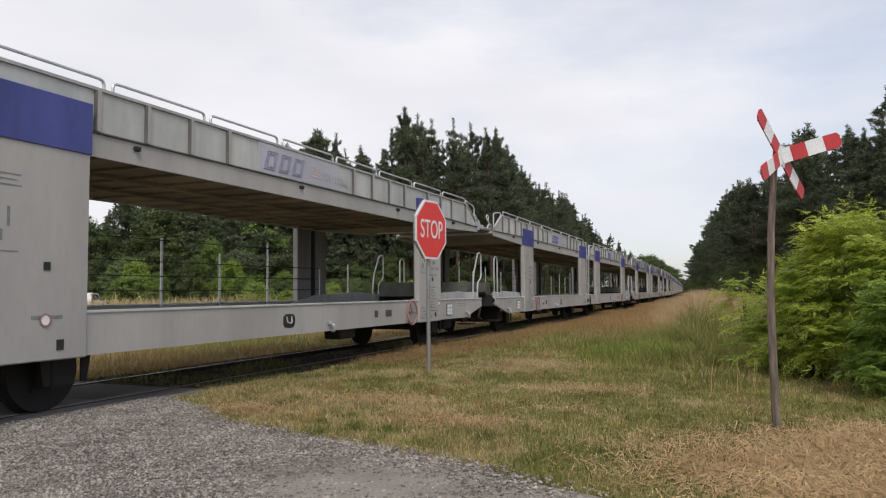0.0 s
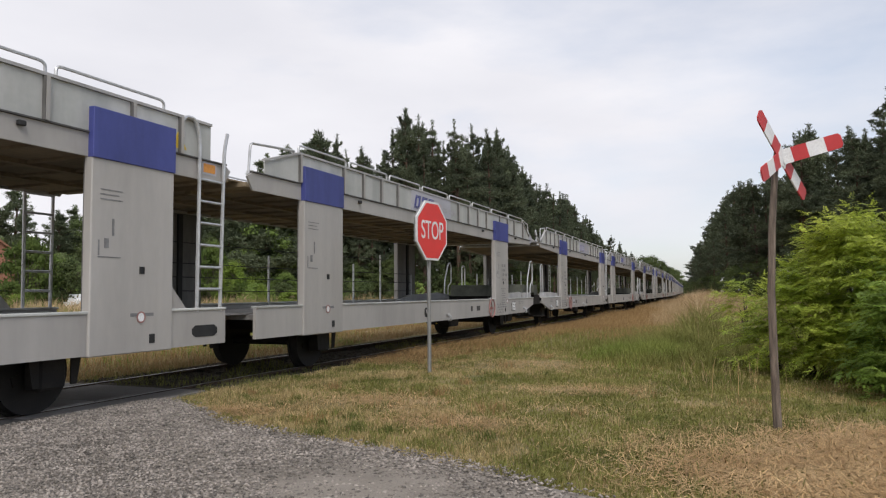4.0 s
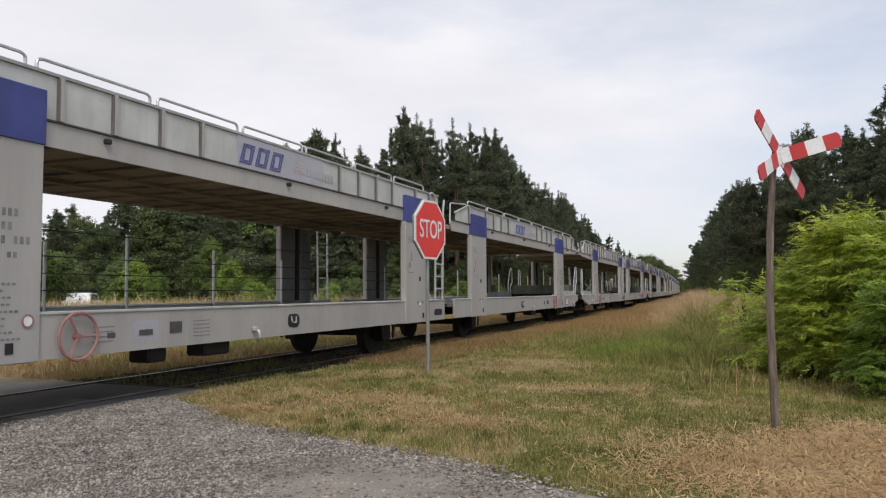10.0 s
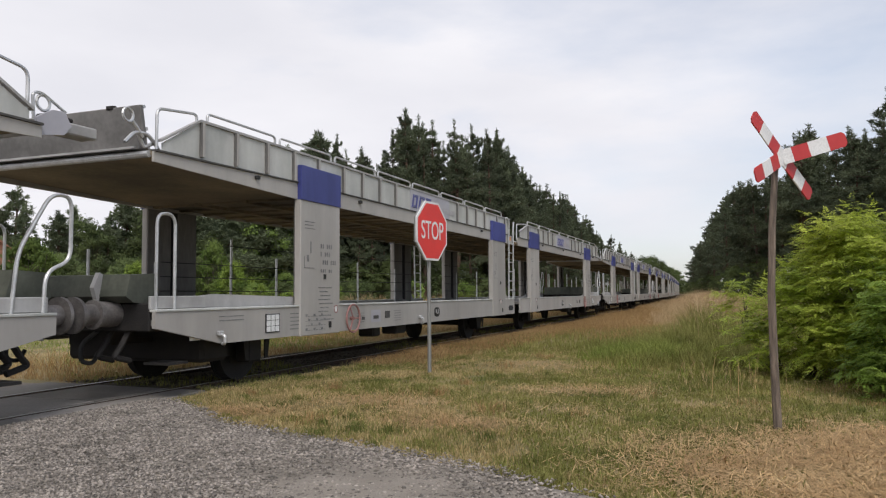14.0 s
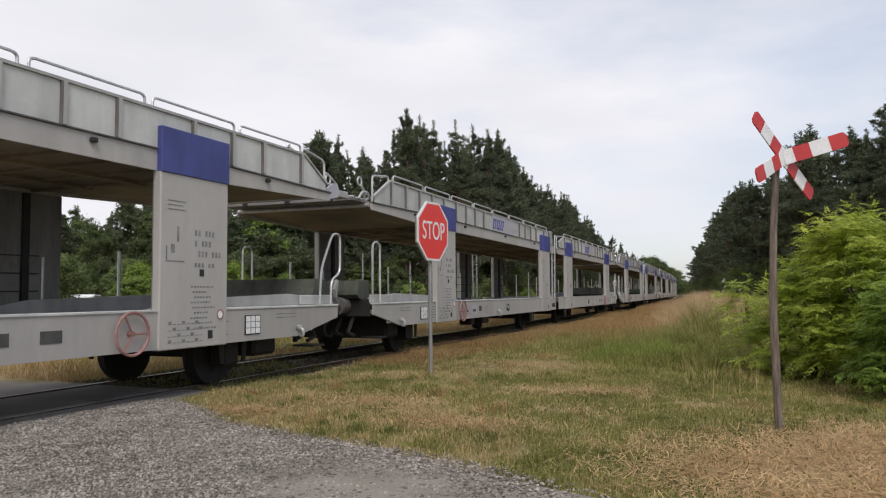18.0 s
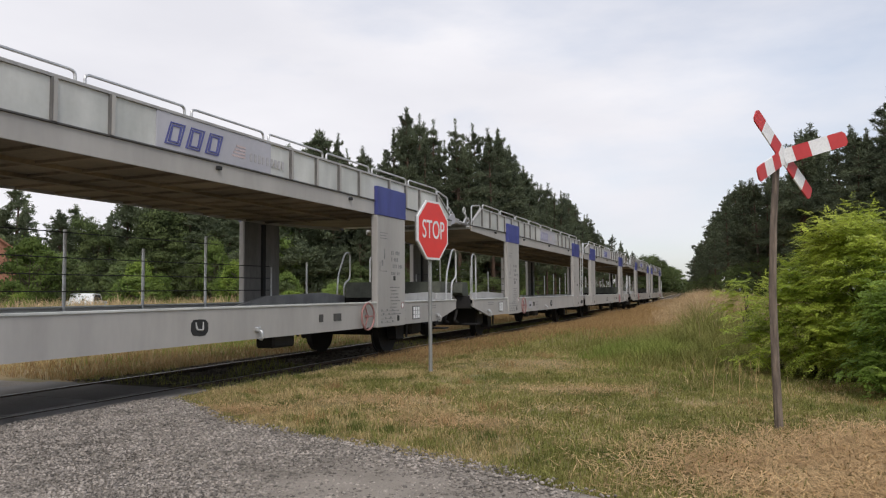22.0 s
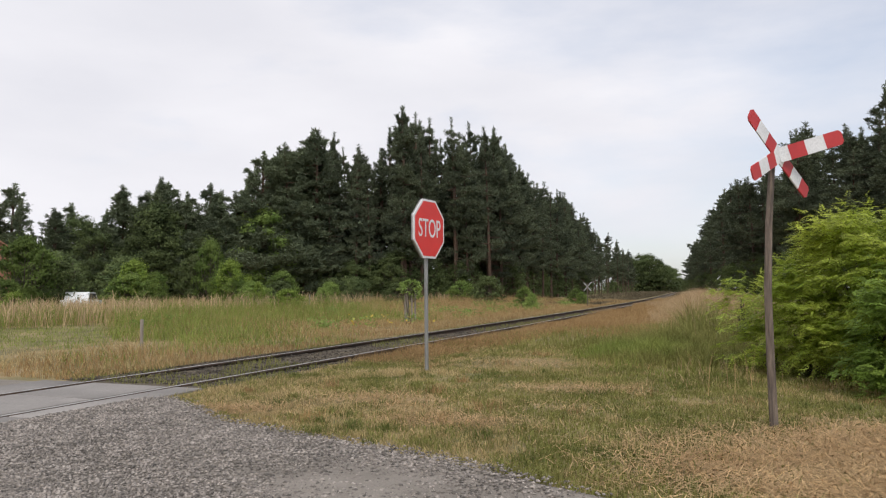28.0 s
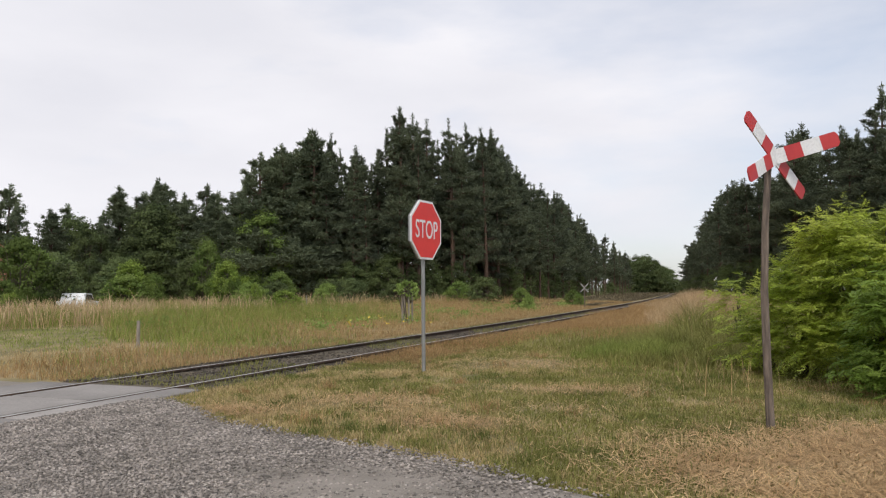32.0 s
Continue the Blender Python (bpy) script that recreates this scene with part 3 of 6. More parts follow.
                part("pillar_lining", bm, DIRTY_SHADE, pil, "dirty inner pillar face with interior shade in its dark grey")
                bm = sbox(bmesh.new(), side, 1.34, 1.384, y - 0.05, y + 0.05, 1.05, 2.6)
                part("pillar_channel", bm, BLACK, pil, "black channel inside the pillar")
                bm = sbox(bmesh.new(), side, 1.513, 1.519, y + 0.23, y + 0.31, 0.68, 0.78)
                part("drain_hole", bm, BLACK, pil, "dark oval drain hole")
                bm = bmesh.new()
                sbox(bm, side, 1.513, 1.521, y + PW / 2 - 0.52, y + PW / 2 - 0.45, 1.44, 1.52)
                part("latch", bm, BLACK, pil, "small black latch")
                if side > 0:
                    rows = [(y - 0.48, 2.30 - 0.05 * j, 0.30 - 0.05 * (j % 2), 0.012) for j in range(3)]
                    rows += [(y - 0.32, 1.98 - 0.03 * j, 0.03, 0.03) for j in range(6)] + [(y - 0.5, 1.62, 0.02, 0.16), (y - 0.5, 1.60, 0.3, 0.012), (y - 0.42, 1.70, 0.06, 0.1)]
                    if w == 0:
                        rows += [(y - 0.02 + 0.062 * i, 1.92 - 0.125 * j, 0.036, 0.07 if j < 3 else 0.05) for j in range(4) for i in range((6, 5, 8, 6)[j]) if (i + j) % 4 != 2]
                        rows += [(y - 0.08 + 0.03 * (j % 3) + 0.052 * i, 1.30 - 0.062 * j, 0.034, 0.020) for j in range(9) for i in range(8 - (j * 3) % 4)]
                        rows += [(y - 0.45 + 0.075 * a, 0.66 + 0.07 * b, 0.055, 0.008 + 0.030 * ((a + b) % 3 == 0)) for a in range(8) for b in range(4)]
                    else:
                        rows += [(y - 0.05, 0.98, 0.34, 0.035)]
                    stencil(rows, 1.5135, pil, "grey stencilled marks")
                    bm = disc(bmesh.new(), 1.513, 1.518, y + (0.45 if w == 0 else 0.10), 0.97, 0.055, 20)
                    badge = part("round_badge", bm, WHITE, pil, "white round badge with a red ring")
                    yy, n = y + (0.45 if w == 0 else 0.10), 20
                    ring = frame_plate(bmesh.new(), *[[(yy + k * math.cos(2 * math.pi * i / n), 0.97 + k * math.sin(2 * math.pi * i / n)) for i in range(n)] for k in (0.064, 0.048)], 1.519, 1.522)
                    part("badge_ring", ring, PINK, badge)
        # upper deck: outer end slightly raised
        top_o = Y(-3.52 if d > 0 else 26.06)          # the upper deck ends a little short of the lower one
        yd_o, yd_i = top_o - d * 0.02, Y(11.14 if d > 0 else 11.50)
        prof = [(yd_o, 2.79), (yd_o, 2.84), (yd_o + d * 2.9, Z_DECK0 + 0.10), (yd_i, Z_DECK0 + 0.10), (yd_i, Z_DECK0 + 0.04), (yd_o + d * 2.9, Z_DECK0 + 0.04)]
        deck = part("upper_deck", prism(bmesh.new(), prof, -1.42, 1.42), UNDER, wagon, "brown weathered underside of the upper deck")
        n = 19
        for j in range(n):
            y = yd_o + d * (3.1 + j * (abs(yd_i - yd_o) - 3.4) / (n - 1))
            part("deck_rib", box(bmesh.new(), -1.40, 1.40, y - 0.03, y + 0.03, Z_DECK0 + 0.008, Z_DECK0 + 0.04), UNDER, deck)
        for x in (-0.45, 0.45):
            a, b = sorted((yd_o + d * 3.0, yd_i))
            part("deck_beam", box(bmesh.new(), x - 0.05, x + 0.05, a, b, Z_DECK0 - 0.01, Z_DECK0 + 0.039), UNDER, deck)
        for side in (1, -1):
            prof = [(yd_o, 2.715), (yd_o, 2.83), (yd_o + d * 2.9, Z_DECK1), (yd_i - d * 0.1, Z_DECK1), (yd_i, Z_DECK1 - 0.06), (yd_i - d * 0.12, Z_DECK0), (yd_o + d * 2.9, Z_DECK0)]
            part("deck_edge_beam", prism(bmesh.new(), prof, side * 1.42, side * 1.45), GREY, wagon)
            bm = bmesh.new()
            prism(bm, [(yd_o, 2.833), (yd_o, 2.855), (yd_o + d * 2.9, Z_DECK1 + 0.02), (yd_i - d * 0.1, Z_DECK1 + 0.02), (yd_i - d * 0.1, Z_DECK1 + 0.003), (yd_o + d * 2.9, Z_DECK1 + 0.003)],
                  side * 1.405, side * 1.475)
            part("deck_ledge", bm, SEAM, wagon, "dark soiled ledge along the deck")
            for q in (1.9, 4.9, 8.3, 11.6):
                part("lamp_bracket", sbox(bmesh.new(), side, 1.451, 1.50, yo + d * q - 0.04, yo + d * q + 0.04, 2.78, 2.83, 0.008), BLACK, wagon)
            # side wall of the upper deck
            ys, ye = top_o + d * 0.75, Y(10.75 if d > 0 else 12.78)
            prof = [(top_o + d * 2.9, Z_DECK1 + 0.02), (top_o + d * 0.12, 2.857), (top_o + d * 0.12, 2.95), (ys, Z_WALL), (ye, Z_WALL)]
            lip = [(top_o + d * 0.08, 2.955), (top_o + d * 0.08, 2.985), (ys, Z_WALL + 0.035), (ye, Z_WALL + 0.035), (ye, Z_WALL + 0.003), (ys, Z_WALL + 0.003)]
            if d < 0:
                prof += [(Y(11.90), Z_WALL - 0.25), (Y(11.90), Z_DECK1 + 0.02)]
                lip[4:4] = [(Y(11.88), Z_WALL - 0.215), (Y(11.88), Z_WALL - 0.247)]
            else:
                prof += [(ye, Z_DECK1 + 0.02)]
            wall = part("deck_side_wall", prism(bmesh.new(), prof, side * 1.425, side * 1.445), WALL_GREY, wagon)
            part("wall_cap", prism(bmesh.new(), lip, side * 1.405, side * 1.47), GREY_OLD, wall)
            if side > 0:
                l0 = Y(3.57) if d > 0 else Y(16.89)
                l1 = l0 + 2.20
                part("logo_panel", box(bmesh.new(), 1.4455, 1.460, l0, l1, Z_DECK1 + 0.025, Z_WALL), LOGO_GREY, wall, "flat panel with a faded blue emblem")
                for j in range(3):
                    for a, b in ((1.0, 0.84), (0.68, 0.46)):
                        ob = part("emblem_shape", frame_plate(bmesh.new(), block_outline(1.05, 0.27, a), block_outline(1.05, 0.27, b), 1.462, 1.470), LOGO_BLUE, wall, "slanted outlined blue shape")
                        ob.matrix_basis = pose(0, l0 + (0.04 if d > 0 else 0.12) + j * 0.345, Z_DECK1 + 0.085)
                first = None
                for j in range(4):
                    part("emblem_stripe", box(bmesh.new(), 1.461, 1.464, l0 + 1.34 + 0.03 * j, l0 + 1.62, Z_DECK1 + 0.14 + 0.045 * j, Z_DECK1 + 0.165 + 0.045 * j), FAINT, wall, "faded pink stripe")
                for j in range(9):
                    part("emblem_bar", box(bmesh.new(), 1.461, 1.464, l0 + 1.72 + j * 0.093, l0 + 1.775 + j * 0.093, Z_DECK1 + 0.13, Z_DECK1 + 0.24), FAINT_GREY, wall, "faint grey bar")
            first = None
            for u in POSTS[k]:
                y = Y(u)
                if first is None:
                    first = part("wall_post", sbox(bmesh.new(), side, 1.446, 1.492, -0.022, 0.022, Z_DECK1 + 0.021, Z_WALL + 0.002), GREY, wall)
                    first.data.materials.append(DIRTY_SHADE)
                    # thin dark strip painted in for the shadow line beside the post
                    shade_strip = sbox(bmesh.new(), side, 1.4465, 1.486, -0.034, -0.0225, Z_DECK1 + 0.021, Z_WALL)
                    shade_strip.from_mesh(first.data)
                    shade_strip.faces.ensure_lookup_table()
                    for fc in shade_strip.faces[:6]:
                        fc.material_index = 1
                    shade_strip.to_mesh(first.data)
                    shade_strip.free()
                    first.matrix_basis = pose(0, y, 0)
                else:
                    again(first, wall, pose(0, y, 0))
            # top rails in lengths
            a0, n = Y(-2.69 if d > 0 else 25.28), 8
            length = 1.585 if d > 0 else 1.572
            for j in range(n):
                p, q = a0 + d * j * length + d * 0.06, a0 + d * (j + 1) * length - d * 0.06
                pts = bent([(side * 1.44, p, Z_WALL + 0.02), (side * 1.44, p, Z_RAIL + 0.02), (side * 1.44, q, Z_RAIL + 0.02), (side * 1.44, q, Z_WALL + 0.02)], 0.08)
                part("top_rail", tube(bmesh.new(), pts, 0.017, 6), GALV, wagon, "thin galvanised rail", True)
            pts = bent([(side * 1.42, top_o + d * 0.05, Z_DECK1), (side * 1.42, top_o + d * 0.05, Z_RAIL - 0.10), (side * 1.42, top_o + d * 0.72, Z_RAIL - 0.02), (side * 1.42, top_o + d * 0.72, Z_WALL)], 0.09)
            if d < 0:
                pts = bent([(side * 1.42, top_o + d * 0.12, Z_DECK1), (side * 1.42, top_o + d * 0.12, Z_RAIL - 0.10), (side * 1.42, top_o + d * 0.76, Z_RAIL), (side * 1.42, top_o + d * 0.76, Z_WALL)], 0.09)
            part("end_rail", tube(bmesh.new(), pts, 0.018, 6), GALV, wagon, "bent galvanised end rail", True)
            if d < 0:
                pts = bent([(side * 1.42, Y(11.56), Z_DECK1 - 0.02), (side * 1.42, Y(11.60), Z_RAIL - 0.16), (side * 1.42, Y(12.66), Z_RAIL - 0.08), (side * 1.42, Y(12.68), Z_WALL + 0.02)], 0.06)
                part("end_rail", tube(bmesh.new(), pts, 0.018, 6), GALV, wagon, "bent galvanised end rail", True)
            # lower handrails at the outer end
            if d > 0:
                pts = bent([(side * 1.40, yo + 0.10, 1.03), (side * 1.40, yo + 0.10, 2.15), (side * 1.40, yo + 0.40, 2.15), (side * 1.40, yo + 0.40, 1.03)], 0.15, 6)
            else:
                pts = bent([(side * 1.40, yo - 0.42, 1.03), (side * 1.40, yo - 0.36, 1.62), (side * 1.40, yo - 0.02, 2.20), (side * 1.40, yo + 0.22, 2.20), (side * 1.40, yo + 0.22, 1.55),
                            (side * 1.40, yo - 0.06, 1.45), (side * 1.40, yo - 0.08, 1.03)], 0.14, 5)
            part("handrail", tube(bmesh.new(), pts, 0.020, 7), GALV, wagon, "pale bent handrail", True)
            # curb over the axle inside
            prof = [(yo + d * 0.1, 0.93), (yo + d * 0.1, 1.14), (yo + d * 1.2, 1.22), (yo + d * 3.4, 1.16), (yo + d * 4.6, 0.93)]
            part("inner_curb", prism(bmesh.new(), prof, side * 1.30, side * 1.36), GREY_OLD, wagon)
            # poles and wires of the lower deck
            for q, top in ((1.75, 1.9), (3.1, 1.75), (5.1, 2.25), (6.6, 1.95), (8.1, 2.15), (10.2, 2.0), (12.4, 1.9)):
                if side > 0 and q in (1.75, 3.1, 10.2, 12.4, 6.6, 5.1, 8.1):
                    continue
                part("pole", tube(bmesh.new(), [(side * 1.39, yo + d * q, 0.93), (side * 1.39, yo + d * q, top)], 0.024, 6), GALV, wagon, "thin upright pole", True)
            if side < 0:
                for z, a, b in ((1.28, 3.2, 13.6), (1.52, 3.2, 13.6), (1.76, 3.2, 13.6), (2.12, 4.8, 13.6)):
                    part("side_wire", tube(bmesh.new(), [(side * 1.35, yo + d * a, z), (side * 1.35, yo + d * (a + b) / 2, z - 0.02), (side * 1.35, yo + d * b, z)], 0.008, 5), BLACK, wagon)
            # buffers
            bm = tube(bmesh.new(), [(side * 0.87, yo + d * 0.1, 1.0), (side * 0.87, yo - d * 0.54, 1.0)], 0.115, 16)
            tube(bm, [(side * 0.87, yo + d * 0.05, 1.0), (side * 0.87, yo - d * 0.27, 1.0)], 0.145, 16)
            tube(bm, [(side * 0.87, yo - d * 0.25, 1.0), (side * 0.87, yo - d * 0.29, 1.0)], 0.165, 16)
            buffer = part("buffer", bm, BUFFER_STEEL, wagon, "dirty grey steel buffer", True)
            part("buffer_plate", tube(bmesh.new(), [(side * 0.87, yo - d * 0.535, 1.0), (side * 0.87, yo - d * 0.575, 1.0)], 0.20, 20), BUFFER_STEEL, buffer, "", True)
        # end beam, coupling and bridge plate
        a, b = sorted((yo + d * 0.02, yo + d * 0.22))
        part("end_beam", box(bmesh.new(), -1.38, 1.38, a, b, 0.80, 1.12, 0.015), DARK_STEEL, wagon)
        a, b = sorted((yo - d * 0.34, yo + d * 0.1))
        bm = box(bmesh.new(), -0.09, 0.09, a, b, 0.90, 1.02, 0.02)
        part("coupling", bm, DARK_STEEL, wagon, "sooty draw hook coupling")
        bm = prism(bmesh.new(), [(yo - d * 0.16, 1.20), (yo - d * 0.10, 1.44), (yo + d * 0.27, 1.46), (yo + d * 0.36, 1.10), (yo - d * 0.05, 1.13)], -1.22, 1.22)
        ramp = part("folded_ramp", bm, RAMP_GREEN, wagon, "folded dark greenish loading ramp")
        for x in (-0.8, 0.8):
            part("ramp_bracket", prism(bmesh.new(), [(yo - d * 0.17, 1.10), (yo - d * 0.24, 1.30), (yo - d * 0.16, 1.47), (yo - d * 0.11, 1.45)], x - 0.03, x + 0.03), GREY_OLD, ramp)
        part("end_board", box(bmesh.new(), 1.36, 1.40, *sorted((yo + d * 0.02, yo + d * 0.95)), 1.05, 1.20, 0.01), GREY_OLD, wagon)
        part("tag_plate", box(bmesh.new(), 1.40, 1.412, *sorted((yo + d * 0.66, yo + d * 0.84)), 0.66, 0.78), WHITE, wagon, "small pale tag plate")
        for x in (-0.62, 0.55):
            pts = bent([(x, yo + d * 0.1, 0.80), (x, yo - d * 0.14, 0.66), (x + 0.05, yo - d * 0.20, 0.47), (x + 0.1, yo - d * 0.06, 0.43), (x + 0.1, yo + d * 0.02, 0.56)], 0.1)
            part("brake_hose", tube(bmesh.new(), pts, 0.026, 7), BLACK, wagon, "hanging black brake hose", True)
        part("brake_gear", box(bmesh.new(), -1.15, 1.15, *sorted((yo + d * 1.2, yo + d * 1.75)), 0.34, 0.72, 0.05), DARK_STEEL, wagon, "sooty brake gear and box")
        for x in (0.75, 1.0):
            pts = bent([(x, yo + d * 0.12, 0.80), (x, yo - d * 0.02, 0.60), (x, yo - d * 0.10, 0.52), (x, yo + d * 0.14, 0.46)], 0.06)
            part("coupling_hose", tube(bmesh.new(), pts, 0.034, 6), DARK_STEEL, wagon, "", True)
        part("step", box(bmesh.new(), 1.05, 1.42, *sorted((yo + d * 0.30, yo + d * 0.62)), 0.40, 0.43), DARK_STEEL, wagon)
        if d > 0:
            flap = part("end_flap", box(bmesh.new(), -1.34, 1.34, yo - 0.52, yo - 0.02, 2.835, 2.895, 0.01), DIRTY_SHADE, wagon, "lowered soiled end flap")
            for q in (-0.50, -0.25, -0.03):
                part("flap_rib", tube(bmesh.new(), [(-1.34, yo + q, 2.905), (1.34, yo + q, 2.905)], 0.022, 6), GALV, flap, "pale steel rib", True)
            for x in (-0.9, 0.0, 0.9):
                part("flap_hinge", box(bmesh.new(), x - 0.05, x + 0.05, yo - 0.545, yo - 0.50, 2.82, 2.90, 0.01), DARK_STEEL, flap)
        part("bridge_plate", prism(bmesh.new(), [(yo - d * 0.12, 2.86), (yo + d * 0.75, 2.91), (yo + d * 0.75, 2.935), (yo - d * 0.12, 2.885)], -1.25, 1.25), GREY_OLD, wagon, "tilted steel bridge plate")
        part("edge_tube", tube(bmesh.new(), [(-1.40, yd_o - d * 0.02, 2.80), (1.40, yd_o - d * 0.02, 2.80)], 0.04, 8), GALV, wagon, "", True)
        # crank and clamp on the end of the upper deck
        for side in (1, -1):
            bm = bmesh.new()
            if d > 0:
                tube(bm, [(side * 1.36, yo - 0.26, 3.13), (side * 1.36, yo - 0.10, 2.98)], 0.024, 6)
                tube(bm, bent([(side * 1.36, yo - 0.36, 2.88), (side * 1.36, yo - 0.22, 3.02), (side * 1.36, yo - 0.02, 3.03), (side * 1.36, yo + 0.10, 2.93), (side * 1.36, yo + 0.16, 2.87)], 0.07, 5), 0.022, 6)
                tube(bm, bent([(side * 1.33, yo - 0.14, 3.02), (side * 1.33, yo - 0.05, 2.88), (side * 1.33, yo + 0.08, 2.94)], 0.03), 0.022, 6)
                cy, cz, cr = yo - 0.32, 3.19, 0.075
            else:
                cy, cz, cr = Y(26.16), 3.08, 0.075
                part("end_bracket", prism(bmesh.new(), [(Y(26.05), 2.74), (Y(26.36), 2.80), (Y(26.44), 2.90), (Y(26.36), 3.03), (Y(26.22), 3.02), (Y(26.05), 2.92)], *sorted((side * 1.38, side * 1.42))), LOGO_GREY, wagon, "pale steel end bracket")
                part("end_clamp", sbox(bmesh.new(), side, 1.16, 1.38, Y(26.30), Y(26.80), 2.83, 2.95, 0.015), GREY_OLD, wagon, "grey clamp arm")
                part("clamp_head", sbox(bmesh.new(), side, 1.20, 1.36, Y(26.20), Y(26.52), 2.952, 3.00, 0.015), DARK_STEEL, wagon, "sooty clamp head")
                tube(bm, bent([(side * 1.36, Y(26.06), 2.90), (side * 1.36, Y(26.04), 3.16), (side * 1.36, Y(26.14), 3.18), (side * 1.36, Y(26.42), 3.04)], 0.05), 0.016, 6)
            hoop(bm, side * 1.36, cy, cz, cr, 0.016, 14, 5)
            part("deck_crank", bm, GALV, wagon, "bent steel crank with a ring")
        # wheels and springs
    for u in AXLES:
        ws = new("wheelset")
        ws.parent, ws.matrix_basis = wagon, pose(0, Y(u), WHEEL_R)
        ws["label"] = "sooty steel wheelset"
        part("axle", tube(bmesh.new(), [(-1.0, 0, 0), (1.0, 0, 0)], 0.075, 10), DARK_STEEL, ws, "", True)
        for side in (1, -1):
            bm = bmesh.new()
            disc(bm, *sorted((side * 0.715, side * 0.845)), 0, 0, WHEEL_R, 28)
            disc(bm, *sorted((side * 0.69, side * 0.715)), 0, 0, WHEEL_R + 0.03, 28)
            for j in range(3):
                a = j * 2.094
                box(bm, *sorted((side * 0.846, side * 0.86)), 0.2 * math.cos(a) - 0.05, 0.2 * math.cos(a) + 0.05, 0.2 * math.sin(a) - 0.05, 0.2 * math.sin(a) + 0.05)
            part("wheel", bm, DARK_STEEL, ws)
            bm = bmesh.new()
            sbox(bm, side, 0.90, 1.14, Y(u) - 0.16, Y(u) + 0.16, 0.26, 0.60, 0.03)
            for j in range(5):
                sbox(bm, side, 0.95, 1.08, Y(u) - 0.62 + 0.11 * j, Y(u) + 0.62 - 0.11 * j, 0.655 - 0.03 * j, 0.68 - 0.03 * j)
            prism(bm, [(Y(u) - 0.36, 0.86), (Y(u) + 0.36, 0.86), (Y(u) + 0.26, 0.30), (Y(u) + 0.19, 0.30), (Y(u) + 0.19, 0.60), (Y(u) - 0.19, 0.60), (Y(u) - 0.19, 0.30), (Y(u) - 0.26, 0.30)], side * 1.145, side * 1.165)
            part("axle_box", bm, DARK_STEEL, wagon, "black axle box with leaf spring")
    # ladder at the joint
    for side in (1, -1):
        ladder = part("ladder", tube(bmesh.new(), bent([(side * 1.47, Y(10.50), 1.0), (side * 1.49, Y(10.50), 3.10), (side * 1.49, Y(10.42), 3.36), (side * 1.46, Y(10.22), 3.34), (side * 1.45, Y(10.24), 3.10)], 0.11, 5), 0.024, 7), GALV, wagon, "pale steel ladder", True)
        part("ladder_rail", tube(bmesh.new(), bent([(side * 1.47, Y(10.93), 1.0), (side * 1.49, Y(10.96), 3.05), (side * 1.49, Y(11.02), 3.28)], 0.1), 0.024, 7), GALV, ladder, "", True)
        for j in range(6):
            part("rung", tube(bmesh.new(), [(side * 1.475, Y(10.50), 1.28 + 0.27 * j), (side * 1.475, Y(10.94), 1.28 + 0.27 * j)], 0.018, 6), GALV, ladder, "", True)
        part("step_opening", prism(bmesh.new(), [(Y(10.63) + sx * a, 0.77 + sz * b) for sx, sz, q in ((1, 1, 0), (-1, 1, 1), (-1, -1, 0), (1, -1, 1)) for a, b in (((0.23, 0.03), (0.17, 0.07)) if q == 0 else ((0.17, 0.07), (0.23, 0.03)))], side * 1.486, side * 1.490), BLACK, wagon, "dark step opening")
        mark = part("warning_mark", sbox(bmesh.new(), side, 1.451, 1.455, Y(10.585), Y(10.855), 2.705, 2.865), LOGO_GREY, wagon, "pale framed orange mark")
        part("mark_field", sbox(bmesh.new(), side, 1.4555, 1.4575, Y(10.61), Y(10.83), 2.73, 2.84), ORANGE, mark, "orange field")
        part("deck_triangle", prism(bmesh.new(), [(Y(9.98), 2.70), (Y(10.10), 2.70), (Y(10.04), 2.80)], side * 1.4505, side * 1.454), YELLOW, wagon, "small yellow triangle on the deck edge")
        part("warning_triangle", prism(bmesh.new(), [(Y(10.05), 2.95), (Y(10.31), 2.95), (Y(10.18), 3.17)], side * 1.4455, side * 1.450), YELLOW, wagon, "yellow warning triangle")
        # hand wheels
        for u in (1.0, P4 - 1.0):
            bm = hoop(bmesh.new(), side * 1.54, Y(u), 0.80, 0.23, 0.017, 22, 6)
            for i in range(3):
                a = i * 2.094
                tube(bm, [(side * 1.535, Y(u), 0.80), (side * 1.54, Y(u) + 0.23 * math.cos(a), 0.80 + 0.23 * math.sin(a))], 0.013, 5)
            tube(bm, [(side * 1.48, Y(u), 0.80), (side * 1.55, Y(u), 0.80)], 0.03, 8)
            part("hand_wheel", bm, PINK, wagon, "rusty faded brake hand wheel")
        # boxes hung under the sills
        for u, w in ((3.4, 0.5), (P4 - 3.2, 0.55), (2.33, 0.3)):
            part("hanging_box", sbox(bmesh.new(), side, 1.0, 1.32, Y(u) - w / 2, Y(u) + w / 2, 0.42, 0.62, 0.03), DARK_STEEL, wagon, "sooty box under the frame")
    # short-coupled joint
    part("joint_bar", box(bmesh.new(), -0.22, 0.22, Y(10.9), Y(11.8), 0.72, 0.92, 0.03), DARK_STEEL, wagon)
    part("joint_plate", box(bmesh.new(), -1.30, 1.30, Y(10.85), Y(11.85), 0.935, 0.955), DECK, wagon, "worn steel plate over the joint")
